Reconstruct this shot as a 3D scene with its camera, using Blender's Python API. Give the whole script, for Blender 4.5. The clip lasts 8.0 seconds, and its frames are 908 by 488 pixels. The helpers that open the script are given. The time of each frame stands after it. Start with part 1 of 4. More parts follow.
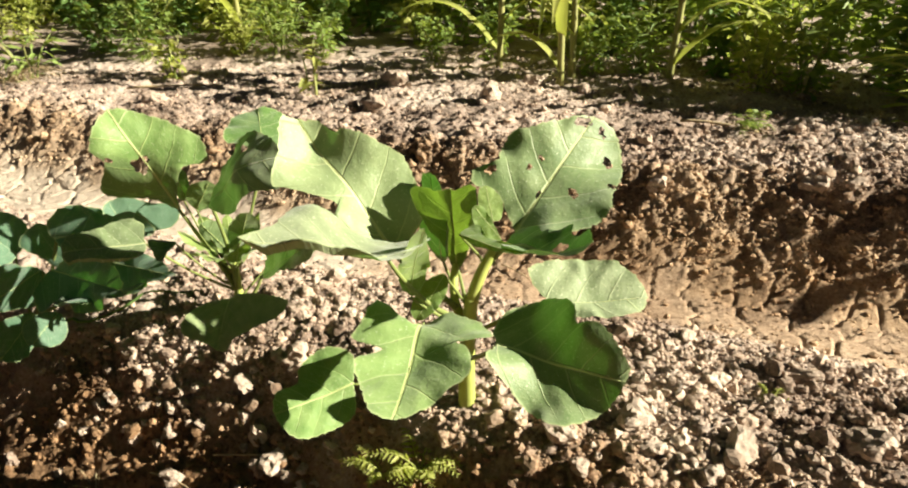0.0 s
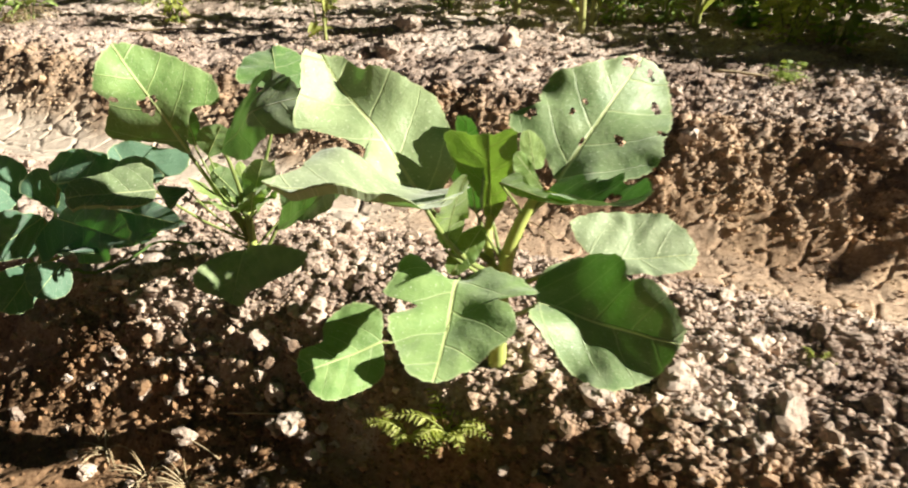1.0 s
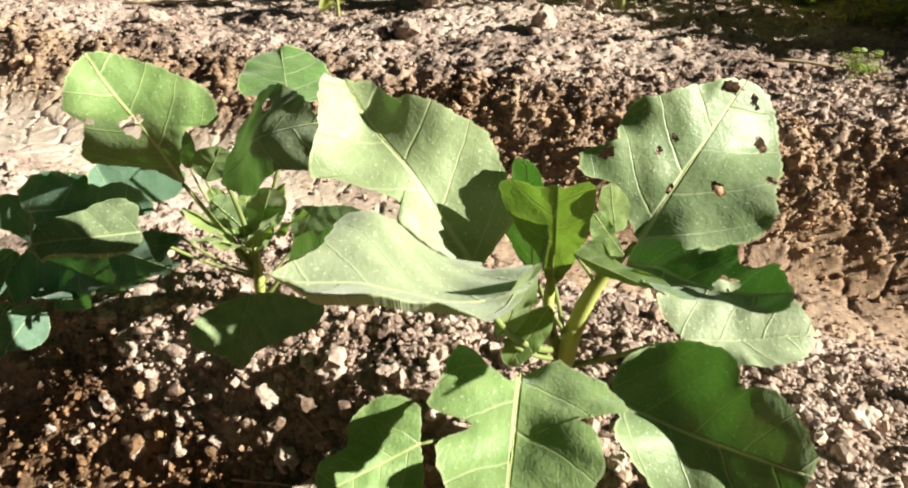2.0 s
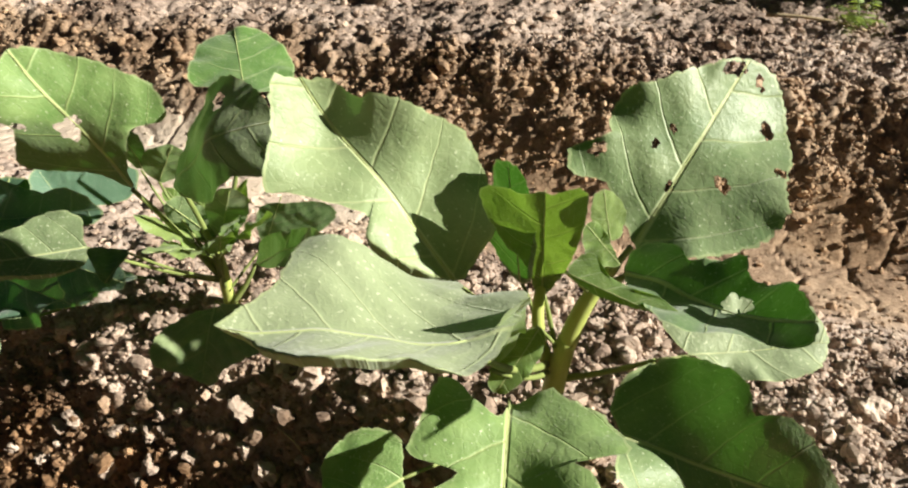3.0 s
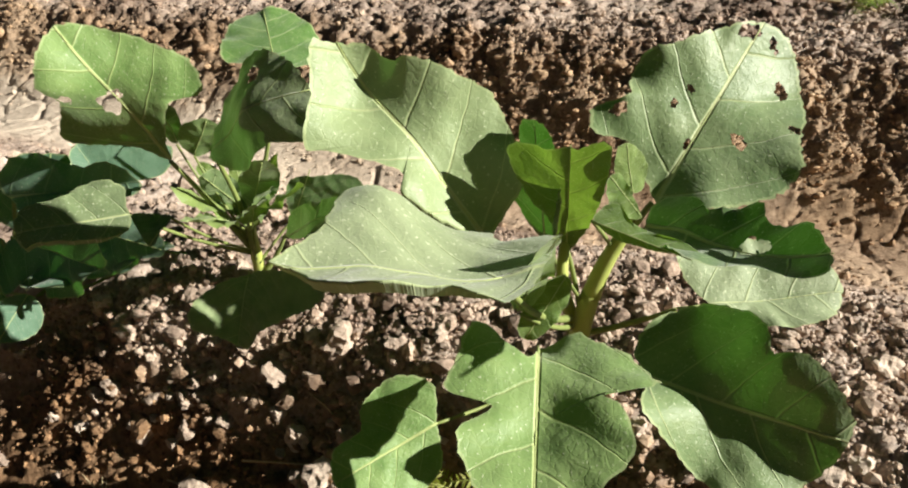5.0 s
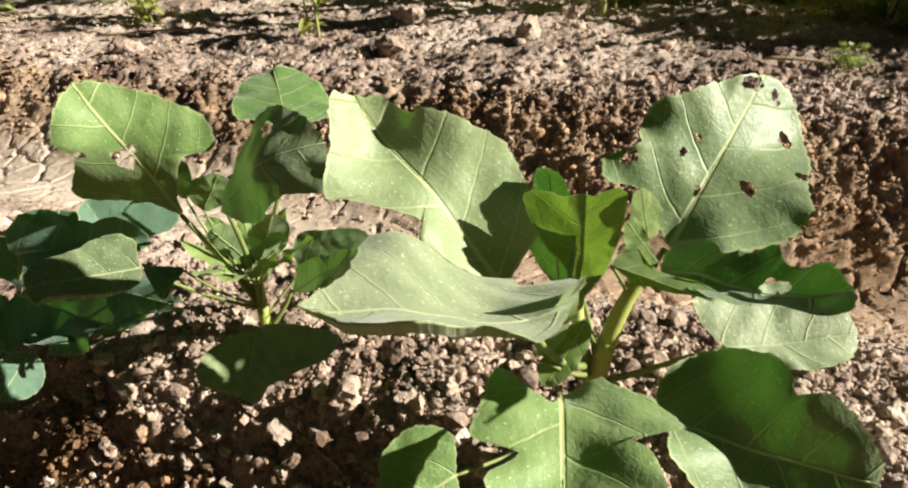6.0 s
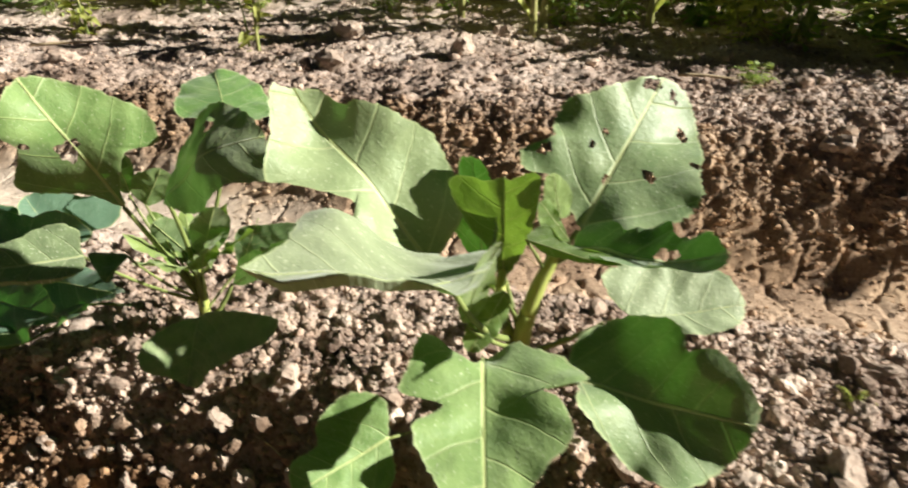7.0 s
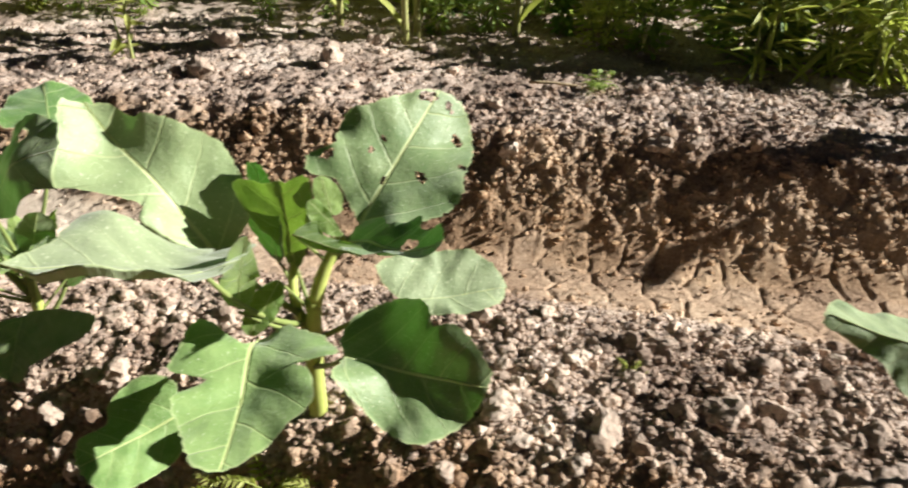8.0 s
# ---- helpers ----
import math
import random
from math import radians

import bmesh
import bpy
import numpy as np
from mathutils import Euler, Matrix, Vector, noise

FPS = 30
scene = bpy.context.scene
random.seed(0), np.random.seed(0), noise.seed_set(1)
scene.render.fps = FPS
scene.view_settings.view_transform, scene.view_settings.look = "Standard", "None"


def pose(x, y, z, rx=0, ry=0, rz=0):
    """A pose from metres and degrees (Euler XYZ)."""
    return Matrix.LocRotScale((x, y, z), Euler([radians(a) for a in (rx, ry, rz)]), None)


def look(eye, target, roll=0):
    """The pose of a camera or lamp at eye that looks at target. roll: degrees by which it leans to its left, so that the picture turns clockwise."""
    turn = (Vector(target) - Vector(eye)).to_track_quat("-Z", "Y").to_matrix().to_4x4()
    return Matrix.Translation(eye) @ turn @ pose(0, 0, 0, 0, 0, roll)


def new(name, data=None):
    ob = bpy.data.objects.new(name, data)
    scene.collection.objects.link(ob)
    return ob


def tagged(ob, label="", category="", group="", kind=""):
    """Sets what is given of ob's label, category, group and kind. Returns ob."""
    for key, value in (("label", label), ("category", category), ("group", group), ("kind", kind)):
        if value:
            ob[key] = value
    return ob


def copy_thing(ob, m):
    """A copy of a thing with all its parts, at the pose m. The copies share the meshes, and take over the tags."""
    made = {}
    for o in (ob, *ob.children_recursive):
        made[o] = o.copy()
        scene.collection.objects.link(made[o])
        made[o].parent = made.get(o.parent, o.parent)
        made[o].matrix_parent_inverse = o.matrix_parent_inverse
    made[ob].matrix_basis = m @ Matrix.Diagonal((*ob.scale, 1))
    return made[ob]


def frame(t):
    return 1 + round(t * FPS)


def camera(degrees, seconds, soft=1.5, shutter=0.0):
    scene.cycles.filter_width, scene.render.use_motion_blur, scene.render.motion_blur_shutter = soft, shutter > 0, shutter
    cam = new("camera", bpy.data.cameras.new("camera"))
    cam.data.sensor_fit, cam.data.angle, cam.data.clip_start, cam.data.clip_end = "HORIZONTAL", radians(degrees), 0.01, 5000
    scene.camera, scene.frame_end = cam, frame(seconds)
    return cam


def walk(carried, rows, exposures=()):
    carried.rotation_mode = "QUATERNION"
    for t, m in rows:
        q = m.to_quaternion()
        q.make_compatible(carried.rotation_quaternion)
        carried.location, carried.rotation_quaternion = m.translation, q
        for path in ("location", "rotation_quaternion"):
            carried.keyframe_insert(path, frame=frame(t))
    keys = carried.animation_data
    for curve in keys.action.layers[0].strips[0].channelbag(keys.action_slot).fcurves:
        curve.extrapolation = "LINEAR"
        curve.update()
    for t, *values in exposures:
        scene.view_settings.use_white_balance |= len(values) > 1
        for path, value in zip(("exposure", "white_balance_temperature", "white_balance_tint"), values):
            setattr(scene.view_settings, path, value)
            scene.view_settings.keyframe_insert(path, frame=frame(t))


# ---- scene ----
cam = camera(66.0, 8.0, soft=2.0, shutter=0.4)
PATH = [
    (0.0, (-0.0000, 0.0000, 0.6200), (0.0000, 0.8988, 0.1816), 0.00),
    (0.5, (0.0031, -0.0060, 0.6066), (0.0155, 0.8821, 0.1470), 1.70),
    (1.0, (-0.0399, 0.0515, 0.5850), (-0.0393, 0.9220, 0.0927), 0.77),
    (1.5, (-0.0714, 0.1538, 0.5813), (-0.0938, 1.0039, 0.0551), 0.58),
    (1.7, (-0.0817, 0.1906, 0.5858), (-0.0984, 1.0376, 0.0544), 0.93),
    (2.8, (-0.0853, 0.3110, 0.6096), (-0.0747, 1.1215, 0.0239), -0.12),
    (3.0, (-0.0774, 0.3170, 0.6002), (-0.0668, 1.1199, 0.0042), -0.46),
    (3.5, (-0.0664, 0.3299, 0.5790), (-0.0394, 1.1137, -0.0413), -0.90),
    (4.0, (-0.0825, 0.3171, 0.5697), (-0.0741, 1.0831, -0.0731), -1.28),
    (4.5, (-0.0874, 0.3073, 0.5697), (-0.0775, 1.0790, -0.0663), -0.49),
    (4.7, (-0.0925, 0.2917, 0.5826), (-0.0888, 1.0758, -0.0380), -0.83),
    (5.8, (-0.0983, 0.2580, 0.5915), (-0.0947, 1.1008, 0.0533), -2.57),
    (6.0, (-0.1200, 0.2640, 0.5802), (-0.1018, 1.1168, 0.0583), -1.44),
    (6.5, (-0.1476, 0.2554, 0.5780), (-0.0810, 1.1306, 0.0990), 0.55),
    (7.0, (-0.1129, 0.1986, 0.5766), (-0.0116, 1.0615, 0.0815), 0.96),
    (7.5, (-0.0537, 0.1388, 0.5988), (0.0990, 0.9920, 0.1000), 2.14),
    (8.0, (0.0245, 0.0962, 0.6162), (0.2212, 0.9457, 0.1266), 2.68),
]
EXPO = [(0.0, 1.63, 6900, 7), (0.5, 1.63, 6400, 9), (1.5, 1.69, 6350, 10), (3.0, 1.30, 6350, 10), (4.5, 1.15, 6250, 9), (6.0, 1.28, 6450, 11), (7.0, 1.38, 6250, 11), (8.0, 1.46, 6050, 11)]
walk(cam, [(t, look(eye, target, roll)) for t, eye, target, roll in PATH], EXPO)

# ---- sky and sun ----
SUN = Vector((0.880, -0.090, 0.425)).normalized()
world = bpy.data.worlds.new("sky")
scene.world = world
world.use_nodes = True
wn = world.node_tree.nodes
sky = wn.new("ShaderNodeTexSky")
sky.sky_type = "NISHITA"
sky.sun_disc = False
sky.sun_elevation = math.asin(SUN.z)
sky.sun_rotation = math.atan2(SUN.x, SUN.y)
wn["Background"].inputs["Strength"].default_value = 0.0027
world.node_tree.links.new(sky.outputs[0], wn["Background"].inputs["Color"])
sun_data = bpy.data.lights.new("sun", "SUN")
sun_data.energy, sun_data.angle, sun_data.color = 5.0, radians(0.55), (1.0, 0.95, 0.83)
sun = new("sun", sun_data)
sun.matrix_world = look(SUN * 30, (0, 0, 0))


SIDE_VEINS = 3.7  # side veins on either half of a leaf
ACROSS = (0.347, 0.938)  # the way across the beds


# ---- materials ----
class Nodes:
    """A small writer of node materials."""

    def __init__(self, name):
        self.mat = bpy.data.materials.new(name)
        self.mat.use_nodes = True
        self.tree = self.mat.node_tree
        self.bsdf = self.tree.nodes["Principled BSDF"]
        self.out = self.tree.nodes["Material Output"]

    def add(self, kind, **inputs):
        node = self.tree.nodes.new("ShaderNode" + kind)
        for key, value in inputs.items():
            self.set(node, key, value)
        return node

    def set(self, node, key, value):
        slot = node.inputs[int(key[1:])] if key[0] == "i" and key[1:].isdigit() else node.inputs[key.replace("_", " ")]
        if isinstance(value, bpy.types.NodeSocket):
            self.tree.links.new(value, slot)
        else:
            slot.default_value = value

    def math(self, op, a, b=0.0, c=0.0):
        node = self.tree.nodes.new("ShaderNodeMath")
        node.operation = op
        self.set(node, "i0", a), self.set(node, "i1", b), self.set(node, "i2", c)
        return node.outputs[0]

    def noise(self, scale, detail=4.0, coords=None, rough=0.55):
        node = self.add("TexNoise", Scale=scale, Detail=detail, Roughness=rough)
        if coords is not None:
            self.set(node, "Vector", coords)
        return node.outputs["Fac"]

    def ramp(self, fac, stops):
        node = self.tree.nodes.new("ShaderNodeValToRGB")
        while len(node.color_ramp.elements) < len(stops):
            node.color_ramp.elements.new(0.5)
        for el, (pos, col) in zip(node.color_ramp.elements, stops):
            el.position, el.color = pos, (*col, 1.0) if len(col) == 3 else col
        self.set(node, "Fac", fac)
        return node.outputs["Color"]

    def mix(self, fac, a, b, mode="MIX"):
        node = self.tree.nodes.new("ShaderNodeMix")
        node.data_type, node.blend_type = "RGBA", mode
        for slot, value in ((node.inputs[0], fac), (node.inputs[6], a), (node.inputs[7], b)):
            if isinstance(value, bpy.types.NodeSocket):
                self.tree.links.new(value, slot)
            else:
                slot.default_value = value if isinstance(value, float) else (*value, 1.0)
        return node.outputs[2]

    def bump(self, height, strength, distance):
        node = self.add("Bump", Height=height, Strength=strength, Distance=distance)
        return node.outputs["Normal"]


def soil_material(name, dark, mid, light, grain=160.0, per="none"):
    m = Nodes(name)
    geo = m.add("NewGeometry")
    where = geo.outputs["Position"]
    broad = m.noise(5.0, 5.0, where)
    fine = m.noise(grain, 6.0, where, 0.65)
    col = m.ramp(m.math("ADD", m.math("MULTIPLY", broad, 0.55), m.math("MULTIPLY", fine, 0.45)), ((0.34, dark), (0.5, mid), (0.66, light)))
    if per == "island":
        tone = m.ramp(geo.outputs["Random Per Island"], ((0.0, (0.50, 0.47, 0.44)), (0.55, (0.95, 0.92, 0.89)), (0.9, (1.15, 1.11, 1.05)), (1.0, (1.32, 1.28, 1.22))))
        col = m.mix(1.0, col, tone, "MULTIPLY")
    if per == "object":
        info = m.add("ObjectInfo")
        tone = m.ramp(info.outputs["Random"], ((0.0, (0.72, 0.67, 0.62)), (0.5, (0.98, 0.93, 0.87)), (1.0, (1.35, 1.30, 1.22))))
        col = m.mix(1.0, col, tone, "MULTIPLY")
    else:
        # the cut bank and the furrow floors show the redder subsoil; the near furrow is also shaded by colour
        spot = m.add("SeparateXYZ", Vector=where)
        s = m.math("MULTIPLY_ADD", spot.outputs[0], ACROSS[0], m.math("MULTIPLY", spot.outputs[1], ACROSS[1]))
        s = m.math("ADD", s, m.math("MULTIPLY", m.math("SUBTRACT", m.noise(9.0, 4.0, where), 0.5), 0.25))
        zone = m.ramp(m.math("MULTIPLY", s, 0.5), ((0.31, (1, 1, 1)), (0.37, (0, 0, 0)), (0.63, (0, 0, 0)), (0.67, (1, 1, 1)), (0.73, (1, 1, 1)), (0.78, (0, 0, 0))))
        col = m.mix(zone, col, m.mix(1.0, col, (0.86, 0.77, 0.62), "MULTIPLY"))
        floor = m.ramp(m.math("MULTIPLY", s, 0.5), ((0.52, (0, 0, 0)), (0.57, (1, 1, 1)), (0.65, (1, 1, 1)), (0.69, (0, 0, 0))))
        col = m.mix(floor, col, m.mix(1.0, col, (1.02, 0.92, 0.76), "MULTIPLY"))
        # the far furrow's floor gets paler towards minus x, with a noisy edge
        pale_floor = m.ramp(m.math("MULTIPLY", s, 0.5), ((0.52, (0, 0, 0)), (0.56, (1, 1, 1)), (0.65, (1, 1, 1)), (0.69, (0, 0, 0))))
        pale_floor = m.math("MULTIPLY", pale_floor, m.ramp(m.math("MULTIPLY_ADD", spot.outputs[0], -1.0, m.noise(3.0, 3.0, where)), ((0.55, (0, 0, 0)), (0.95, (1, 1, 1)))))
        col = m.mix(pale_floor, col, m.mix(0.55, col, (0.62, 0.55, 0.46)))
        # shade over the near furrow and the slope's foot, put into the soil colour
        furrow_shade = m.ramp(m.math("MULTIPLY", s, 0.5), ((0.30, (1, 1, 1)), (0.35, (0, 0, 0))))
        col = m.mix(furrow_shade, col, m.mix(1.0, col, (0.74, 0.64, 0.54), "MULTIPLY"))
    m.set(m.bsdf, "Base_Color", col)
    m.set(m.bsdf, "Roughness", 0.95)
    m.set(m.bsdf, "Specular_IOR_Level", 0.15)
    height = m.math("ADD", m.noise(grain * 0.6, 6.0, where, 0.7), m.math("MULTIPLY", m.noise(grain * 3, 3.0, where), 0.35))
    m.set(m.bsdf, "Normal", m.bump(height, 0.8, 0.004))
    return m.mat


def leaf_material(name, deep, pale, vein, gloss=0.55, clear=0.2, dust=(60.0, 0.67), glow=(0.13, 0.52, 0.01)):
    """Leaf blade: midrib and side veins by its own lengthwise and crosswise coordinates, thin enough to let light through."""
    m = Nodes(name)
    uv = m.add("UVMap")
    sep = m.add("SeparateXYZ", Vector=uv.outputs["UV"])
    a, b = sep.outputs[0], m.math("ABSOLUTE", sep.outputs[1])
    wob = m.math("MULTIPLY", m.math("SUBTRACT", m.noise(5.0, 2.0, uv.outputs["UV"]), 0.5), 0.035)
    run = m.math("ADD", m.math("SUBTRACT", a, m.math("MULTIPLY", b, m.math("MULTIPLY_ADD", b, 0.7, 0.55))), wob)
    half = m.math("MULTIPLY", m.math("GREATER_THAN", sep.outputs[1], 0.0), 0.45)
    side = m.math("ABSOLUTE", m.math("SUBTRACT", m.math("FRACT", m.math("MULTIPLY_ADD", run, SIDE_VEINS, half)), 0.5))
    thick = m.math("MAXIMUM", m.math("MULTIPLY_ADD", b, -0.075, 0.042), 0.012)
    lateral = m.math("SUBTRACT", 1.0, m.math("SMOOTH_MIN", m.math("DIVIDE", side, thick), 1.0, 0.3))
    lateral = m.math("MAXIMUM", lateral, 0.0)
    rib = m.math("MAXIMUM", m.math("SUBTRACT", 1.0, m.math("DIVIDE", b, m.math("MULTIPLY_ADD", a, -0.010, 0.018))), 0.0)
    cell = m.add("TexVoronoi", Vector=uv.outputs["UV"], Scale=22.0)
    cell.feature = "DISTANCE_TO_EDGE"
    net = m.math("SUBTRACT", 1.0, m.math("MINIMUM", m.math("MULTIPLY", cell.outputs["Distance"], 14.0), 1.0))
    veins = m.math("MINIMUM", m.math("ADD", m.math("ADD", m.math("MULTIPLY", rib, 1.6), m.math("MULTIPLY", lateral, 0.55)), m.math("MULTIPLY", net, 0.09)), 1.0)
    info = m.add("ObjectInfo")
    blotch = m.noise(4.0, 5.0, uv.outputs["UV"])
    tone = m.math("ADD", m.math("MULTIPLY", blotch, 0.6), m.math("MULTIPLY", info.outputs["Random"], 0.4))
    base = m.ramp(tone, ((0.30, deep), (0.68, pale)))
    specks = m.math("GREATER_THAN", m.noise(dust[0], 2.0, uv.outputs["UV"]), dust[1])
    base = m.mix(m.math("MULTIPLY", specks, 0.7), base, (0.55, 0.60, 0.40))
    col = m.mix(veins, base, vein)
    margin = m.add("Attribute")
    margin.attribute_name = "rim"
    col = m.mix(m.math("MULTIPLY", m.math("GREATER_THAN", margin.outputs["Fac"], 0.972), 0.6), col, (0.36, 0.42, 0.20))
    m.set(m.bsdf, "Base_Color", col)
    m.set(m.bsdf, "Roughness", gloss)
    m.set(m.bsdf, "Specular_IOR_Level", 0.32)
    m.set(m.bsdf, "Sheen_Weight", 0.22)
    m.set(m.bsdf, "Sheen_Roughness", 0.5)
    height = m.math("ADD", m.math("MULTIPLY", veins, -1.0), m.math("MULTIPLY", m.noise(30.0, 4.0, uv.outputs["UV"]), 0.6))
    normal = m.bump(height, 0.55, 0.002)
    m.set(m.bsdf, "Normal", normal)
    through_col = m.mix(0.72, col, glow)
    clear_node = m.add("BsdfTranslucent", Color=through_col, Normal=normal)
    mixer = m.add("MixShader", Fac=clear)
    m.tree.links.new(m.bsdf.outputs[0], mixer.inputs[1])
    m.tree.links.new(clear_node.outputs[0], mixer.inputs[2])
    m.tree.links.new(mixer.outputs[0], m.out.inputs["Surface"])
    return m.mat


def plain_material(name, low, high, rough=0.6, scale=40.0, clear=0.0):
    m = Nodes(name)
    geo = m.add("NewGeometry")
    n = m.noise(scale, 5.0, geo.outputs["Position"])
    col = m.ramp(m.math("ADD", m.math("MULTIPLY", n, 0.6), m.math("MULTIPLY", geo.outputs["Random Per Island"], 0.4)), ((0.25, low), (0.75, high)))
    m.set(m.bsdf, "Base_Color", col)
    m.set(m.bsdf, "Roughness", rough)
    m.set(m.bsdf, "Specular_IOR_Level", 0.3)
    m.set(m.bsdf, "Normal", m.bump(n, 0.3, 0.002))
    if clear:
        t = m.add("BsdfTranslucent", Color=m.mix(0.5, col, (0.5, 0.6, 0.05)))
        mixer = m.add("MixShader", Fac=clear)
        m.tree.links.new(m.bsdf.outputs[0], mixer.inputs[1])
        m.tree.links.new(t.outputs[0], mixer.inputs[2])
        m.tree.links.new(mixer.outputs[0], m.out.inputs["Surface"])
    return m.mat


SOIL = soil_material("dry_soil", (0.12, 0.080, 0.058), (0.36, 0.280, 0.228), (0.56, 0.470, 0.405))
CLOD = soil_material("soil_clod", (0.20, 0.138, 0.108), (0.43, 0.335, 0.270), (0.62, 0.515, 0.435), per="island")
STONE = soil_material("pale_stone", (0.28, 0.215, 0.18), (0.43, 0.355, 0.30), (0.60, 0.53, 0.465), per="object")
LEAF_FRESH = leaf_material("leaf_blade_fresh", (0.080, 0.165, 0.034), (0.245, 0.345, 0.122), (0.44, 0.50, 0.20), 0.5, 0.15)
LEAF = leaf_material("leaf_blade", (0.082, 0.150, 0.044), (0.235, 0.295, 0.140), (0.46, 0.50, 0.25), 0.5, 0.12)
LEAF_YOUNG = leaf_material("young_leaf", (0.110, 0.190, 0.036), (0.260, 0.350, 0.100), (0.46, 0.52, 0.18), 0.5, 0.42, glow=(0.25, 0.44, 0.03))
LEAF_DUSTY = leaf_material("leaf_blade_dusty", (0.16, 0.215, 0.10), (0.28, 0.33, 0.185), (0.48, 0.53, 0.28), 0.6, 0.16, (38.0, 0.645))
LEAF_BLUE = leaf_material("leaf_blade_bluish", (0.045, 0.105, 0.060), (0.095, 0.175, 0.110), (0.30, 0.40, 0.24))
STALK = plain_material("green_stalk", (0.13, 0.18, 0.05), (0.27, 0.31, 0.10), 0.5, 60.0, 0.15)
VEIN = plain_material("pale_midrib", (0.34, 0.42, 0.15), (0.48, 0.54, 0.24), 0.5, 60.0, 0.15)
STEM = plain_material("pale_green_stem", (0.36, 0.44, 0.09), (0.52, 0.56, 0.17), 0.45, 60.0, 0.2)
WEED = plain_material("weed_leaf", (0.13, 0.21, 0.05), (0.33, 0.42, 0.13), 0.55, 12.0, 0.45)
WEED_DARK = plain_material("dark_weed_leaf", (0.055, 0.12, 0.03), (0.17, 0.27, 0.08), 0.5, 12.0, 0.4)
WEED_YELLOW = plain_material("yellow_weed_leaf", (0.30, 0.35, 0.06), (0.58, 0.58, 0.20), 0.55, 12.0, 0.5)
STRAW = plain_material("dry_straw", (0.30, 0.21, 0.11), (0.52, 0.42, 0.26), 0.8, 30.0)
CANE = plain_material("maize_stalk", (0.20, 0.22, 0.07), (0.36, 0.34, 0.13), 0.5, 20.0, 0.1)


# ---- helpers of this scene ----
def mesh_of(name, verts, faces, material, smooth=True):
    me = bpy.data.meshes.new(name)
    me.from_pydata([tuple(v) for v in verts], [], [tuple(f) for f in faces])
    me.materials.append(material)
    if smooth:
        me.polygons.foreach_set("use_smooth", [True] * len(me.polygons))
    me.update()
    return me


def quick_mesh(name, verts, tris, material, smooth=True):
    """A triangle mesh out of arrays."""
    me = bpy.data.meshes.new(name)
    me.vertices.add(len(verts)), me.loops.add(3 * len(tris)), me.polygons.add(len(tris))
    me.vertices.foreach_set("co", np.asarray(verts, dtype=np.float32).ravel())
    me.loops.foreach_set("vertex_index", np.asarray(tris, dtype=np.int32).ravel())
    me.polygons.foreach_set("loop_start", np.arange(0, 3 * len(tris), 3, dtype=np.int32))
    me.polygons.foreach_set("use_smooth", np.full(len(tris), smooth))
    me.materials.append(material)
    me.update(calc_edges=True)
    return me


def hang(ob, parent):
    ob.parent = parent
    ob.matrix_parent_inverse = Matrix.Translation(-parent.location)
    return ob


def tube(points, radii, sides=8):
    """Vertices and faces of a bent tapering tube with closed ends."""
    pts = [Vector(p) for p in points]
    verts, faces = [], []
    for i, p in enumerate(pts):
        d = (pts[min(i + 1, len(pts) - 1)] - pts[max(i - 1, 0)]).normalized()
        u = d.cross(Vector((0.31, -0.94, 0.12))).normalized()
        w = d.cross(u)
        for k in range(sides):
            an = 2 * math.pi * k / sides
            verts.append(p + radii[i] * (math.cos(an) * u + math.sin(an) * w))
    for i in range(len(pts) - 1):
        for k in range(sides):
            q = (k + 1) % sides
            faces.append((i * sides + k, i * sides + q, (i + 1) * sides + q, (i + 1) * sides + k))
    faces.append(tuple(reversed(range(sides))))
    faces.append(tuple((len(pts) - 1) * sides + k for k in range(sides)))
    return verts, faces


def bent(a, b, c, n=8):
    """Points on a curve from a to c drawn towards b."""
    a, b, c = Vector(a), Vector(b), Vector(c)
    return [(1 - t) ** 2 * a + 2 * t * (1 - t) * b + t * t * c for t in (i / n for i in range(n + 1))]


def lattice(x, y, seed):
    """Smooth value noise in 0..1 over arrays."""
    xi, yi = np.floor(x).astype(np.int64), np.floor(y).astype(np.int64)
    fx, fy = x - xi, y - yi
    fx, fy = fx * fx * (3 - 2 * fx), fy * fy * (3 - 2 * fy)

    def val(i, j):
        h = (i * 374761393 + j * 668265263 + seed * 974711) & 0x7FFFFFFF
        h = ((h ^ (h >> 13)) * 1274126177) & 0x7FFFFFFF
        return ((h ^ (h >> 16)) & 0xFFFF) / 65535.0

    return (val(xi, yi) * (1 - fx) + val(xi + 1, yi) * fx) * (1 - fy) + (val(xi, yi + 1) * (1 - fx) + val(xi + 1, yi + 1) * fx) * fy


# ---- the ground: rows with furrows between them, running slightly off across the view ----
PROFILE_S = [-9.0, 0.30, 0.50, 0.58, 0.63, 0.66, 0.70, 0.74, 0.80, 0.90, 1.02, 1.12, 1.22, 1.29, 1.35, 1.42, 1.48, 1.54, 1.62, 1.80, 2.00, 9.0]
PROFILE_Z = [-0.165, -0.165, -0.160, -0.149, -0.125, -0.092, -0.050, -0.008, 0.012, 0.016, -0.014, -0.060, -0.078, -0.066, -0.022, 0.040, 0.085, 0.110, 0.120, 0.122, 0.125, 0.13]


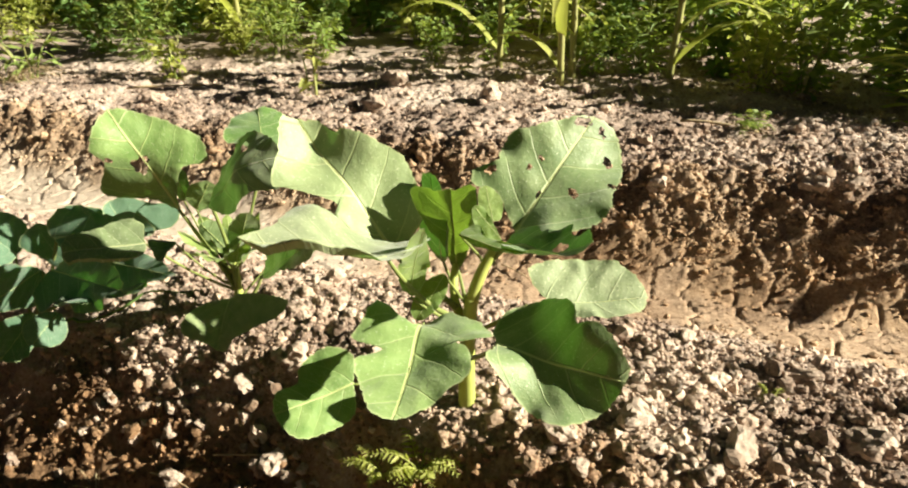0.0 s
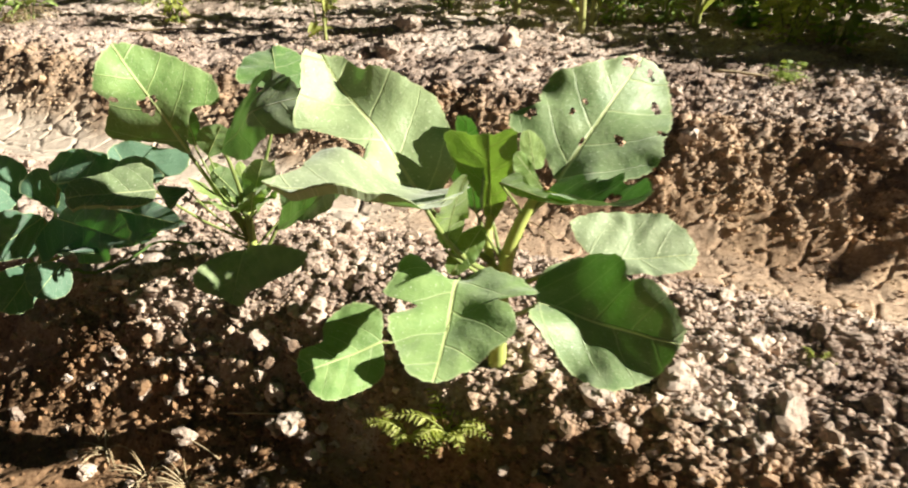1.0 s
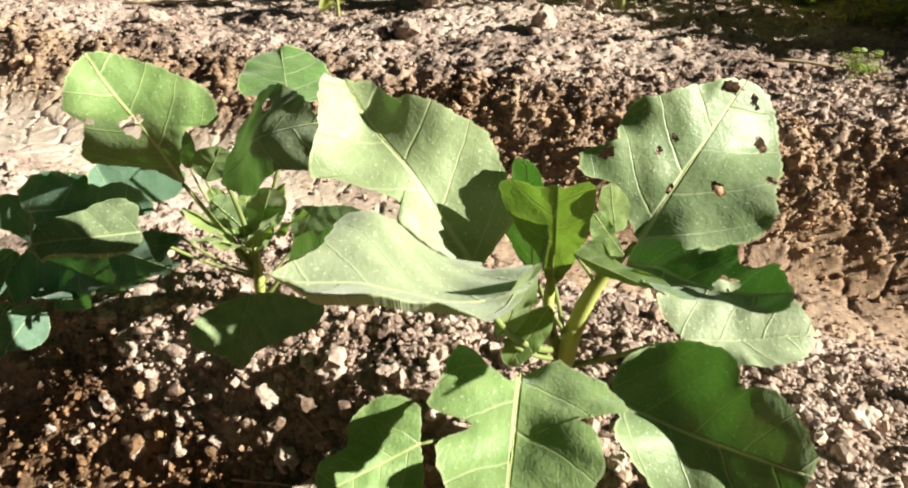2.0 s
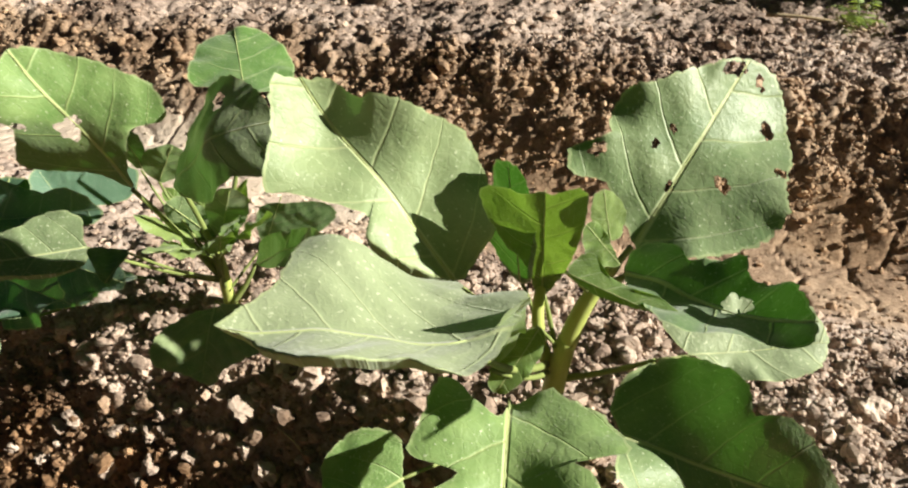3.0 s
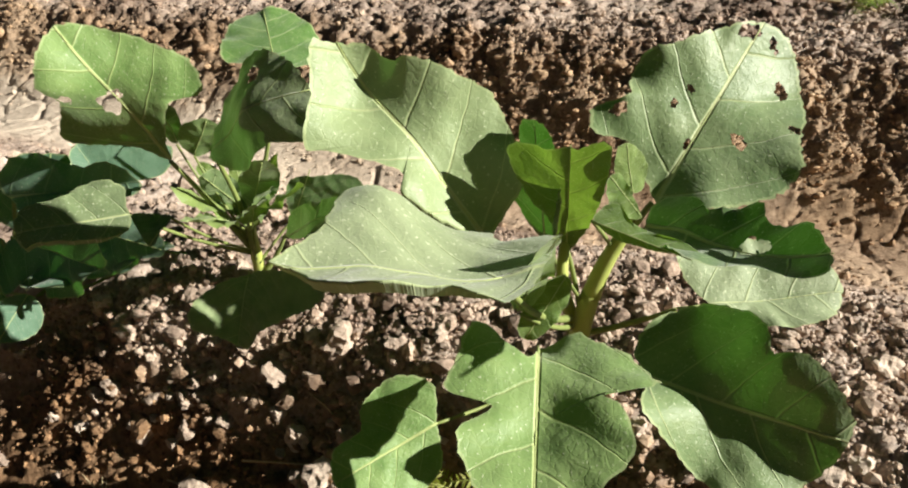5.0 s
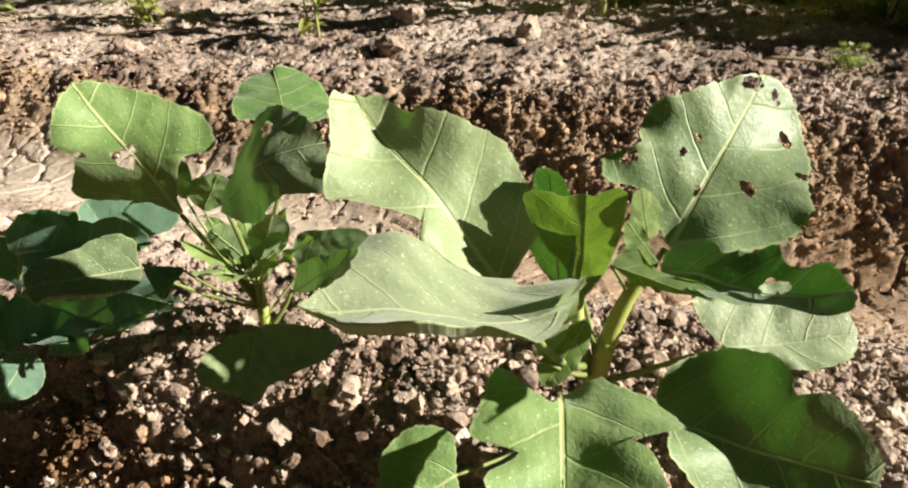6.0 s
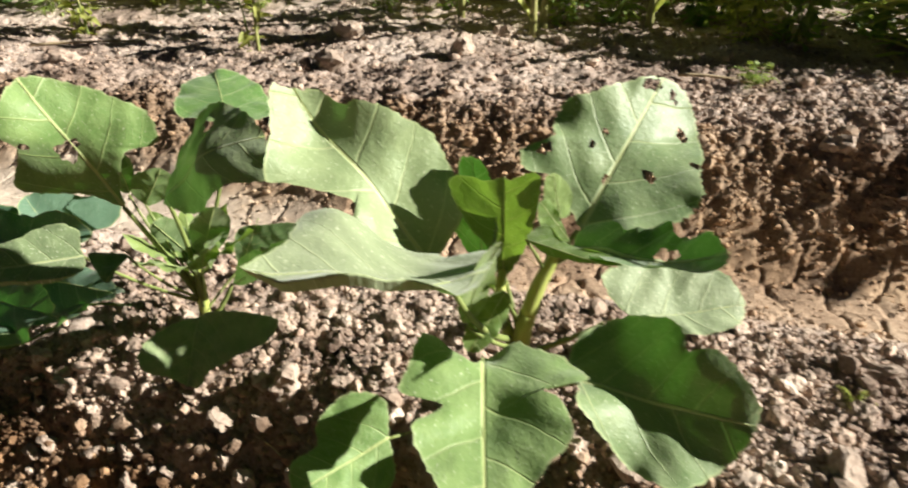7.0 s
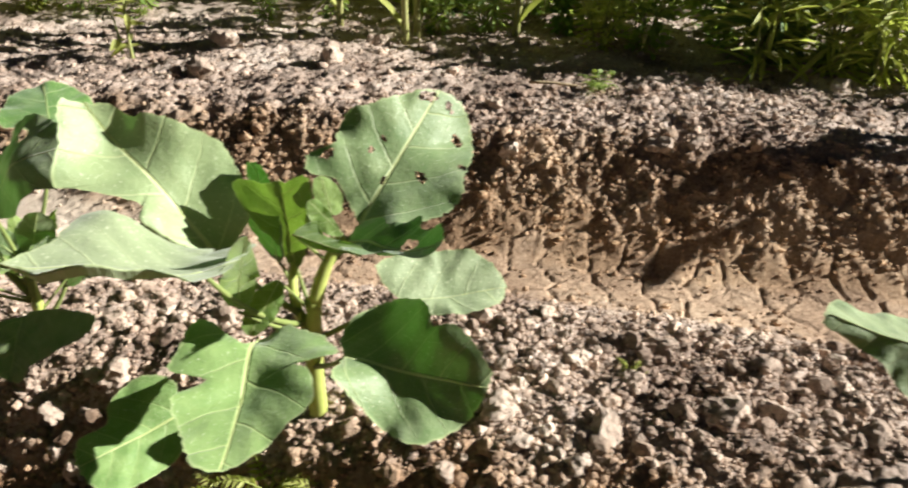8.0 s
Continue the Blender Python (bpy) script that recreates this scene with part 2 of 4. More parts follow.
def across(x, y):
    return ACROSS[0] * x + ACROSS[1] * y


def bed_height(x, y):
    """The worked soil's height without its fine relief."""
    s = across(x, y) + 0.02 * (lattice(x * 3.1, y * 3.1, 5) - 0.5)
    s = s + 0.10 * np.clip((x + 0.25) / 0.4, 0, 1) * np.clip((0.95 - s) * 6, 0, 1)
    # the furrow is sunk deeper past the first plant, so that the bed shades it
    deep = 0.045 * np.clip((-0.30 - x) / 0.2, 0, 1) * np.clip((x + 2.2) / 0.6, 0, 1) * np.clip((0.66 - s) / 0.10, 0, 1) * np.clip((s - 0.05) / 0.3, 0, 1)
    z = np.interp(s, PROFILE_S, PROFILE_Z)
    z = (z + np.interp(s - 0.015, PROFILE_S, PROFILE_Z) + np.interp(s + 0.015, PROFILE_S, PROFILE_Z)) / 3
    z = z - deep
    z = z + 0.06 * np.clip(x - 0.1, -0.8, 0) * np.clip((s - 1.3) * 4, 0, 1)
    return z + 0.02 * (lattice(x * 6, y * 6, 1) - 0.5) * np.clip((s - 0.55) * 6, 0.15, 1)


def roughness_at(s):
    """How cloddy the soil is: smooth on the furrow floors, rough on the beds and banks."""
    return np.interp(s, [0.0, 0.52, 0.66, 1.00, 1.08, 1.19, 1.30, 1.39, 1.5, 1.65, 3.0], [0.10, 0.15, 0.9, 0.85, 0.18, 0.09, 0.16, 0.9, 1.1, 0.6, 0.5])


def cells(x, y, size, seed):
    """Distances to the nearest and the second nearest of scattered points, in cells, and a random number of the nearest."""
    u, v = x / size, y / size
    ui, vi = np.floor(u).astype(np.int64), np.floor(v).astype(np.int64)
    best, second, who = np.full(u.shape, 9.0), np.full(u.shape, 9.0), np.zeros(u.shape)

    def rnd(i, j, k):
        h = (i * 73856093 ^ j * 19349663 ^ (seed * 83492791 + k * 2971215073)) & 0x7FFFFFFF
        h = ((h ^ (h >> 13)) * 1274126177) & 0x7FFFFFFF
        return ((h ^ (h >> 16)) & 0xFFFF) / 65535.0

    for di in (-1, 0, 1):
        for dj in (-1, 0, 1):
            i, j = ui + di, vi + dj
            d = np.hypot(i + rnd(i, j, 1) - u, j + rnd(i, j, 2) - v)
            r = rnd(i, j, 3)
            nearer = d < best
            second = np.where(nearer, best, np.minimum(second, d))
            who = np.where(nearer, r, who)
            best = np.where(nearer, d, best)
    return best, second, who


def soil_height(x, y):
    x, y = np.asarray(x, dtype=float), np.asarray(y, dtype=float)
    s = across(x, y)
    k = roughness_at(s)
    z = bed_height(x, y)
    z = z + k * 0.013 * (lattice(x * 22, y * 22, 2) - 0.5)
    wx, wy = x + 0.008 * lattice(x * 60, y * 60, 8), y + 0.008 * lattice(x * 60, y * 60, 9)
    for size, lift, seed in ((0.055, 0.011, 21), (0.027, 0.010, 22), (0.014, 0.006, 23)):
        near, _, who = cells(wx, wy, size, seed)
        z = z + k * lift * np.sqrt(np.clip(1 - (near / (0.25 + 0.5 * who)) ** 2, 0, 1)) * who
    near, second, _ = cells(x + 0.012 * lattice(x * 40, y * 40, 6), y + 0.012 * lattice(x * 40, y * 40, 7), 0.075, 31)
    dry = np.clip((s - 1.0) * 12, 0, 1) * np.clip((1.42 - s) * 12, 0, 1) + np.clip((0.64 - s) * 12, 0, 1)
    z = z - dry * (0.002 + 0.012 * lattice(x * 9, y * 9, 12)) * np.clip(1 - (second - near) / 0.10, 0, 1)
    z = z + (0.3 + 0.7 * k) * 0.005 * (lattice(x * 130, y * 130, 4) - 0.5)
    return z


def axis(lo, hi, step, reach):
    """Even steps between lo and hi, then ever wider ones out to the reach."""
    inner = list(np.arange(lo, hi + step / 2, step))
    out, d, p = [], step, 0.0
    while p < reach:
        d *= 1.22
        p += d
        out.append(p)
    return np.array([lo - p for p in reversed(out)] + inner + [hi + p for p in out])


def build_ground():
    xs, ys = axis(-1.85, 1.6, 0.0052, 900), axis(0.5, 2.60, 0.0053, 900)
    gx, gy = np.meshgrid(xs, ys)
    # the fine relief fades where the grid grows wide
    past = np.maximum(np.maximum(-1.85 - gx, gx - 1.6), np.maximum(0.5 - gy, gy - 2.55))
    fade = np.clip(1 - past / 0.25, 0, 1)
    gs = across(gx, gy)
    plain = np.interp(gs, PROFILE_S, PROFILE_Z)
    gz = plain + (soil_height(gx, gy) - plain) * fade
    verts = np.stack([gx.ravel(), gy.ravel(), gz.ravel()], 1)
    nx, ny = len(xs), len(ys)
    i, j = np.meshgrid(np.arange(nx - 1), np.arange(ny - 1))
    v = (j * nx + i).ravel()
    tris = np.concatenate([np.stack([v, v + 1, v + nx + 1], 1), np.stack([v, v + nx + 1, v + nx], 1)])
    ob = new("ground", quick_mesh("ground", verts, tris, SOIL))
    return tagged(ob, "dry cloddy reddish-tan field soil with furrows", "soil", kind="structure")


ground = build_ground()


def clod_shapes(count, rng, detail=1):
    """Lumpy pebble shapes of radius one."""
    bm = bmesh.new()
    bmesh.ops.create_icosphere(bm, subdivisions=detail, radius=1.0)
    base = np.array([v.co[:] for v in bm.verts])
    tris = np.array([[v.index for v in f.verts] for f in bm.faces])
    bm.free()
    shapes = []
    for _ in range(count):
        pull = rng.normal(size=(7, 3))
        pull /= np.linalg.norm(pull, axis=1)[:, None]
        r = np.ones(len(base))
        for d in pull:
            cut = rng.uniform(0.5, 0.78)
            r = np.minimum(r, cut / np.clip(base @ d, 0.05, None))
        r += rng.uniform(-0.09, 0.09, len(base)) * (1.0 if detail < 3 else 0.25)
        shapes.append(base * r[:, None] * rng.uniform((0.9, 0.75, 0.65), (1.25, 1.05, 0.95)))
    return shapes, tris


def joined_clods(name, label, rng, shapes, tris, xy, size, material):
    z = soil_height(xy[:, 0], xy[:, 1])
    n, count = len(shapes[0]), len(xy)
    pick = rng.integers(0, len(shapes), count)
    an = rng.uniform(0, 6.28, count)
    v = np.stack(shapes)[pick] * size[:, None, None]
    c, si = np.cos(an)[:, None], np.sin(an)[:, None]
    v = np.stack([c * v[:, :, 0] - si * v[:, :, 1], si * v[:, :, 0] + c * v[:, :, 1], v[:, :, 2]], 2)
    v += np.stack([xy[:, 0], xy[:, 1], z + size * 0.3], 1)[:, None, :]
    t = tris[None] + (np.arange(count) * n)[:, None, None]
    ob = new(name, quick_mesh(name, v.reshape(-1, 3), t.reshape(-1, 3), material, smooth=False))
    return tagged(ob, label, "soil", kind="stuff")


def scatter(rng, count, lo, hi, power=1.3):
    xy = rng.uniform(lo, hi, (count, 2))
    return xy[rng.uniform(size=count) < roughness_at(across(xy[:, 0], xy[:, 1])) ** power]


def scatter_clods():
    rng = np.random.default_rng(11)
    shapes, tris = clod_shapes(24, rng)
    xy = np.concatenate([scatter(rng, 56000, (-1.75, 0.55), (1.55, 2.65)), scatter(rng, 26000, (-0.5, 1.0), (1.2, 1.65)), scatter(rng, 26000, (-0.7, 0.55), (0.85, 1.0))])
    joined_clods("soil_crumbs", "fine crumbs of dry tan soil", rng, shapes, tris, xy, rng.uniform(0.0013, 0.0040, len(xy)), CLOD)
    xy = np.concatenate([scatter(rng, 12000, (-1.75, 0.55), (1.55, 2.65)), scatter(rng, 4200, (-0.5, 1.0), (1.2, 1.65)), scatter(rng, 4500, (-0.7, 0.55), (0.85, 1.0))])
    joined_clods("soil_clods", "loose clods and pebbles of dry tan soil", rng, shapes, tris, xy, 0.0038 / rng.uniform(0.28, 1.0, len(xy)) ** 0.85, CLOD)
    shapes, tris = clod_shapes(30, rng, 2)
    xy = np.concatenate([scatter(rng, 1100, (-1.75, 0.55), (1.55, 2.1), 2.0), scatter(rng, 200, (-0.1, 1.15), (1.3, 1.65), 2.0), scatter(rng, 420, (-0.6, 0.58), (0.8, 1.0), 2.0)])
    joined_clods("soil_lumps", "broken lumps of dry reddish-tan soil", rng, shapes, tris, xy, 0.0058 / rng.uniform(0.26, 1.0, len(xy)) ** 0.9, CLOD)


scatter_clods()


def stone_meshes():
    rng = np.random.default_rng(5)
    shapes, tris = clod_shapes(14, rng, 3)
    made = []
    for k, s in enumerate(shapes):
        lump = np.array([1 + 0.16 * noise.noise(Vector(p) * 1.9 + Vector((k * 7.0, 0, 0))) + 0.20 * noise.noise(Vector(p) * 4.0 + Vector((0, k * 5.0, 0))) + 0.16 * noise.noise(Vector(p) * 9.0) for p in s])
        made.append(quick_mesh("stone", s * lump[:, None], tris, STONE, smooth=False))
    return made


STONES = stone_meshes()
# the larger stones that lie apart: place and radius
BIG = """-0.215 1.90 .046; 0.100 1.90 .045; 0.429 1.387 .029; 0.736 1.331 .034; 0.805 1.307 .025; 0.137 0.690 .023; 0.350 0.658 .026; 0.235 0.705 .026;
0.500 0.815 .024; 0.370 0.801 .020; 0.498 0.645 .032; -0.181 2.15 .044; 0.288 2.16 .028; -0.256 0.765 .027; -0.416 0.784 .020; -0.236 0.872 .030; -0.286 0.808 .021;
-0.226 0.786 .018; -0.274 0.894 .017; 0.241 0.660 .018; 0.577 0.650 .024; 0.664 0.595 .025; -0.313 0.865 .020; -0.437 0.841 .018; -0.523 0.940 .018; -0.167 0.850 .016;
1.348 1.583 .034; 0.42 0.735 .020; 0.62 0.74 .026; 0.30 0.62 .022; 0.70 0.69 .018; 0.436 1.551 .021; -0.378 2.013 .026; -0.910 2.10 .040; 0.246 2.12 .036; 0.381 2.027 .027"""


def place_stones():
    rng = random.Random(3)
    for k, line in enumerate(BIG.split(";")):
        x, y, r = (float(n) for n in line.split())
        ob = new("stone", STONES[k % 14])
        ob.location = (x, y, float(soil_height(x, y)) + r * 0.28)
        ob.rotation_euler = (rng.uniform(-0.4, 0.4), rng.uniform(-0.4, 0.4), rng.uniform(0, 6.28))
        ob.scale = (r, r, r * 0.9)
        tagged(ob, "pale angular stone half sunk in the dry soil", "stone", "stones on the field")


place_stones()


# ---- leaves ----
def smooth_loop(points, n):
    """A closed smooth line through the points, n steps, evenly by length. A third value, if any, is carried along."""
    p = [Vector((*q, 0)[:3]) for q in points]
    fine = []
    for i in range(len(p)):
        p0, p1, p2, p3 = p[i - 1], p[i], p[(i + 1) % len(p)], p[(i + 2) % len(p)]
        for k in range(12):
            t = k / 12
            fine.append(0.5 * (2 * p1 + (p2 - p0) * t + (2 * p0 - 5 * p1 + 4 * p2 - p3) * t * t + (3 * p1 - p0 - 3 * p2 + p3) * t ** 3))
    cum = [0.0]
    for i in range(len(fine)):
        cum.append(cum[-1] + (fine[(i + 1) % len(fine)] - fine[i]).xy.length)
    res, j = [], 0
    for k in range(n):
        want = cum[-1] * k / n
        while cum[j + 1] < want:
            j += 1
        f = (want - cum[j]) / max(1e-9, cum[j + 1] - cum[j])
        res.append(fine[j].lerp(fine[(j + 1) % len(fine)], f))
    return res


def punched(plan, faces, holes, rng):
    """The faces without those in the holes; the points round a hole move to its ragged edge."""
    for h in holes:
        ha, hb, size = h
        ph, inside = rng.uniform(0, 6), set()
        for i, (a, b) in enumerate(plan):
            an = math.atan2(b - hb, a - ha)
            rad = size * (1 + 0.25 * math.sin(2 * an + ph) + 0.15 * math.sin(5 * an + ph * 2))
            d = math.hypot(a - ha, b - hb)
            if d < rad:
                inside.add(i)
        gone = set()
        for fi, f in enumerate(faces):
            a, b = sum(plan[i][0] for i in f) / len(f), sum(plan[i][1] for i in f) / len(f)
            an = math.atan2(b - hb, a - ha)
            if math.hypot(a - ha, b - hb) < size * (1 + 0.25 * math.sin(2 * an + ph) + 0.15 * math.sin(5 * an + ph * 2)):
                gone.add(fi)
        faces = [f for fi, f in enumerate(faces) if fi not in gone]
        for i in inside:
            a, b = plan[i]
            an = math.atan2(b - hb, a - ha)
            rad = size * (1 + 0.25 * math.sin(2 * an + ph) + 0.15 * math.sin(5 * an + ph * 2))
            plan[i] = (ha + rad * math.cos(an), hb + rad * math.sin(an))
    return faces


def leaf_parts(plant, plan, verts, faces, edge_of, edge, surface, ca, cb, up, ln, material, stem_from, base, label):
    """The blade, its midrib and its stalk as meshes."""
    used = sorted({i for f in faces for i in f})
    index = {v: k for k, v in enumerate(used)}
    me = mesh_of("leaf", [verts[i] for i in used], [[index[i] for i in f] for f in faces], material or LEAF)
    uv = me.uv_layers.new(name="UVMap")
    rim = me.attributes.new("rim", "FLOAT", "POINT")
    rim.data.foreach_set("value", [edge_of[i] for i in used])
    uv.data.foreach_set("uv", [c for lo in me.loops for c in plan[used[lo.vertex_index]]])
    ob = hang(new("leaf", me), plant)
    tagged(ob, label)
    tip_a = max(p.x for p in edge if abs(p.y - cb) < 0.25)
    rib_pts = [surface(k / 12 * tip_a * 0.95, 0.0, min(1.0, abs(k / 12 * tip_a * 0.95 - ca) / max(0.2, tip_a - ca))) - up * (0.0045 * ln * (1 - k / 14)) for k in range(13)]
    v, f = tube(rib_pts, [max(0.0005, ln * 0.0068 * (1 - 0.85 * k / 12)) for k in range(13)], 6)
    part("midrib", v, f, VEIN, ob)
    if stem_from is not None:
        start, thick = Vector(stem_from), min(1.0, max(0.5, ln / 0.17))
        knee = start.lerp(base, 0.55) - up * (0.12 * (base - start).length)
        v, f = tube(bent(start, knee, base - up * 0.003), [0.0042 * thick * (1 - 0.05 * k) for k in range(9)], 8)
        part("leaf_stalk", v, f, STALK, ob)
    return ob


def drape(points, slack=0.003):
    """A thin-plate height over the plane, through points of along, across and height."""
    p = np.array([q[:3] for q in points])
    n = len(p)

    def kernel(x):
        r = np.linalg.norm(x[:, None] - p[None, :, :2], axis=2)
        return r * r * np.log(r + 1e-9)

    m = np.zeros((n + 3, n + 3))
    m[:n, :n] = kernel(p[:, :2]) + slack * np.eye(n)
    m[:n, n], m[:n, n + 1:] = 1, p[:, :2]
    m[n, :n], m[n + 1:, :n] = 1, p[:, :2].T
    w = np.linalg.solve(m, np.concatenate([p[:, 2], [0, 0, 0]]))

    def height(x):
        x = np.atleast_2d(np.asarray(x, dtype=float))
        return kernel(x) @ w[:n] + w[n] + x @ w[n + 1:]

    return height


def blade(plant, base, tip, up, margin, inner, holes=(), ripple=0.013, quilt=0.008, frill=0.008, crease=0.10, material=None, stem_from=None, label="", rings=22, sectors=110):
    """A leaf that bends freely. margin: along the midrib, across it (right is plus) and off its plane, in lengths of the midrib; a fourth value is the depth of a rolled-down hem. inner: more such places on the blade."""
    base, tip, up = Vector(base), Vector(tip), Vector(up)
    ln = (tip - base).length
    ax = (tip - base) / ln
    up = (up - ax * up.dot(ax)).normalized()
    side = ax.cross(up)
    rng = random.Random(int(ln * 1e5) + len(margin))
    phase = rng.uniform(0, 6.28)
    edge = smooth_loop([(q[0], q[1], q[3] if len(q) > 3 else 0.0) for q in margin], sectors)
    height = drape(list(margin) + list(inner))
    ca = sum(p.x for p in edge) / sectors
    cb = sum(p.y for p in edge) / sectors * 0.8
    plan, edge_of, roll = [(ca, cb)], [0.0], [0.0]
    for r in range(1, rings + 1):
        q = (r / rings) ** 0.85
        for k, p in enumerate(edge):
            jag = 1.0 + (0.010 * math.sin(k * 1.7 + phase) + 0.009 * math.sin(k * 3.1) + 0.008 * rng.uniform(-1, 1) * (r == rings)) * q ** 8
            plan.append((ca + (p.x - ca) * q * jag, cb + (p.y - cb) * q * jag))
            edge_of.append(q), roll.append(0.0)
    faces = [(0, 1 + k, 1 + (k + 1) % sectors) for k in range(sectors)]
    for r in range(rings - 1):
        a, b = 1 + r * sectors, 1 + (r + 1) * sectors
        for k in range(sectors):
            faces.append((a + k, b + k, b + (k + 1) % sectors, a + (k + 1) % sectors))
    last = 1 + (rings - 1) * sectors
    for r in range(1, 5):  # the hem
        for k, p in enumerate(edge):
            plan.append(plan[last + k]), edge_of.append(0.95), roll.append(max(p.z, 0.0) * r / 4)
        a, b = last + (r - 1) * sectors, last + r * sectors
        for k in range(sectors):
            if max(edge[k].z, edge[(k + 1) % sectors].z) > 0.008:
                faces.append((a + k, b + k, b + (k + 1) % sectors, a + (k + 1) % sectors))
    faces = punched(plan, faces, holes, rng)

    def surface(a, b, q, bend=None):
        an = math.atan2(b - cb, a - ca)
        lift = float(height((a, b))[0]) if bend is None else bend
        lift += frill * q ** 4 * (math.sin(6 * an + phase) + 0.8 * math.sin(11 * an + 2 * phase) + 0.4 * math.sin(19 * an))
        run = a - abs(b) * (0.55 + 0.7 * abs(b))
        lift += quilt * math.cos(6.283 * (SIDE_VEINS * run + (0.45 if b > 0 else 0.0))) * min(1, abs(b) * 7) * (1 - 0.5 * q)
        lift += ripple * (noise.noise((a * 3 + phase, b * 3, phase)) + 0.6 * noise.noise((a * 7 + phase, b * 7, 3.0)))
        lift += crease * (min(abs(b), 0.10) - 0.05)
        return base + ax * (a * ln) + side * (b * ln) + up * (lift * ln)

    bends = height(plan)
    middle = surface(ca, cb, 0.0)
    verts = []
    for i, (a, b) in enumerate(plan):
        p = surface(a, b, edge_of[i], bends[i])
        if roll[i]:
            inward = (middle - p)
            p = p + Vector((0, 0, -1)) * (roll[i] * ln) + Vector((inward.x, inward.y, 0)).normalized() * (roll[i] * ln * 0.35)
        verts.append(p)
    return leaf_parts(plant, plan, verts, faces, edge_of, edge, surface, ca, cb, up, ln, material, stem_from, base, label)


def leaf(plant, base, tip, arch, left, right, outline, wave=0.022, quilt=0.006, ripple=0.03, material=None, stem_from=None, label="", rings=20, sectors=84):
    """A leaf with its own outline, in lengths of its midrib: along it, and across it (right is plus). left and right: the ways in which its halves spread."""
    base, tip, arch, left, right = (Vector(v) for v in (base, tip, arch, left, right))
    ln = (tip - base).length
    rng = random.Random(int(ln * 1e5) + len(outline))
    phase = rng.uniform(0, 6.28)
    up = (tip - base).cross(left - right).normalized()
    if up.z < 0 and abs(up.z) > 0.15 or (abs(up.z) <= 0.15 and up.y > 0):
        up = -up
    edge = smooth_loop(outline, sectors)
    ca = sum(p.x for p in edge) / sectors
    cb = sum(p.y for p in edge) / sectors * 0.6
    plan, edge_of = [(ca, cb)], [0.0]
    for r in range(1, rings + 1):
        q = (r / rings) ** 0.85
        for k, p in enumerate(edge):
            jag = 1.0 + (0.012 * math.sin(k * 1.9 + phase) + 0.010 * math.sin(k * 3.3)) * q ** 6
            plan.append((ca + (p.x - ca) * q * jag, cb + (p.y - cb) * q * jag))
            edge_of.append(q)
    faces = [(0, 1 + k, 1 + (k + 1) % sectors) for k in range(sectors)]
    for r in range(rings - 1):
        a, b = 1 + r * sectors, 1 + (r + 1) * sectors
        for k in range(sectors):
            faces.append((a + k, b + k, b + (k + 1) % sectors, a + (k + 1) % sectors))

    def surface(a, b, q):
        s = 1 / (1 + math.exp(-max(-12, min(12, b * 60))))
        p = base + (tip - base) * a + arch * (4 * max(a, 0) * (1 - a)) + (right * s + left * (1 - s)) * (abs(b) * ln)
        an = math.atan2(b - cb, a - ca)
        lift = wave * q ** 3 * (math.sin(3 * an + phase) + 0.7 * math.sin(7 * an + 2 * phase) + 0.35 * math.sin(13 * an + 3 * phase))
        run = a - abs(b) * (0.55 + 0.7 * abs(b))
        lift += quilt * math.cos(6.283 * (SIDE_VEINS * run + (0.45 if b > 0 else 0.0))) * min(1, abs(b) * 7) * (1 - 0.4 * q)
        lift += ripple * (noise.noise((a * 2.6 + phase, b * 2.6, phase)) + 0.5 * noise.noise((a * 6 + phase, b * 6, 3.0)))
        lift += 0.03 * min(abs(b), 0.2)
        return p + up * (lift * ln)

    verts = [surface(a, b, edge_of[i]) for i, (a, b) in enumerate(plan)]
    return leaf_parts(plant, plan, verts, faces, edge_of, edge, surface, ca, cb, up, ln, material, stem_from, base, label)


def part(name, verts, faces, material, parent, label="", smooth=True):
    ob = new(name, mesh_of(name, verts, faces, material, smooth))
    ob.parent = parent
    origin = parent.location if parent.parent is None else parent.parent.location
    if parent.parent is None:
        ob.matrix_parent_inverse = Matrix.Translation(-origin)
    return tagged(ob, label)


def plant_at(name, x, y, label, category, group=""):
    ob = new(name)
    ob.location = (x, y, float(soil_height(np.array(x), np.array(y))))
    ob.empty_display_size = 0.05
    return tagged(ob, label, category, group)


# ---- the nearest vegetable plant ----
plant_a = plant_at("aubergine_plant", 0.02, 0.76, "young aubergine plant with broad insect-eaten grey-green leaves", "vegetable plant", "vegetable row")
v, f = tube(bent((0.02, 0.762, -0.03), (0.012, 0.748, 0.10), (0.022, 0.735, 0.19), 10), [0.0125 - 0.0004 * k for k in range(11)], 12)
part("stem", v, f, STEM, plant_a, "thick pale green stem")
v, f = tube(bent((0.022, 0.735, 0.185), (0.03, 0.74, 0.225), (0.055, 0.745, 0.262), 8), [0.0085 - 0.0004 * k for k in range(9)], 10)
part("branch", v, f, STEM, plant_a)
v, f = tube(bent((0.018, 0.742, 0.14), (-0.01, 0.745, 0.18), (0.004, 0.775, 0.222), 8), [0.007 - 0.0003 * k for k in range(9)], 10)
part("branch", v, f, STEM, plant_a)
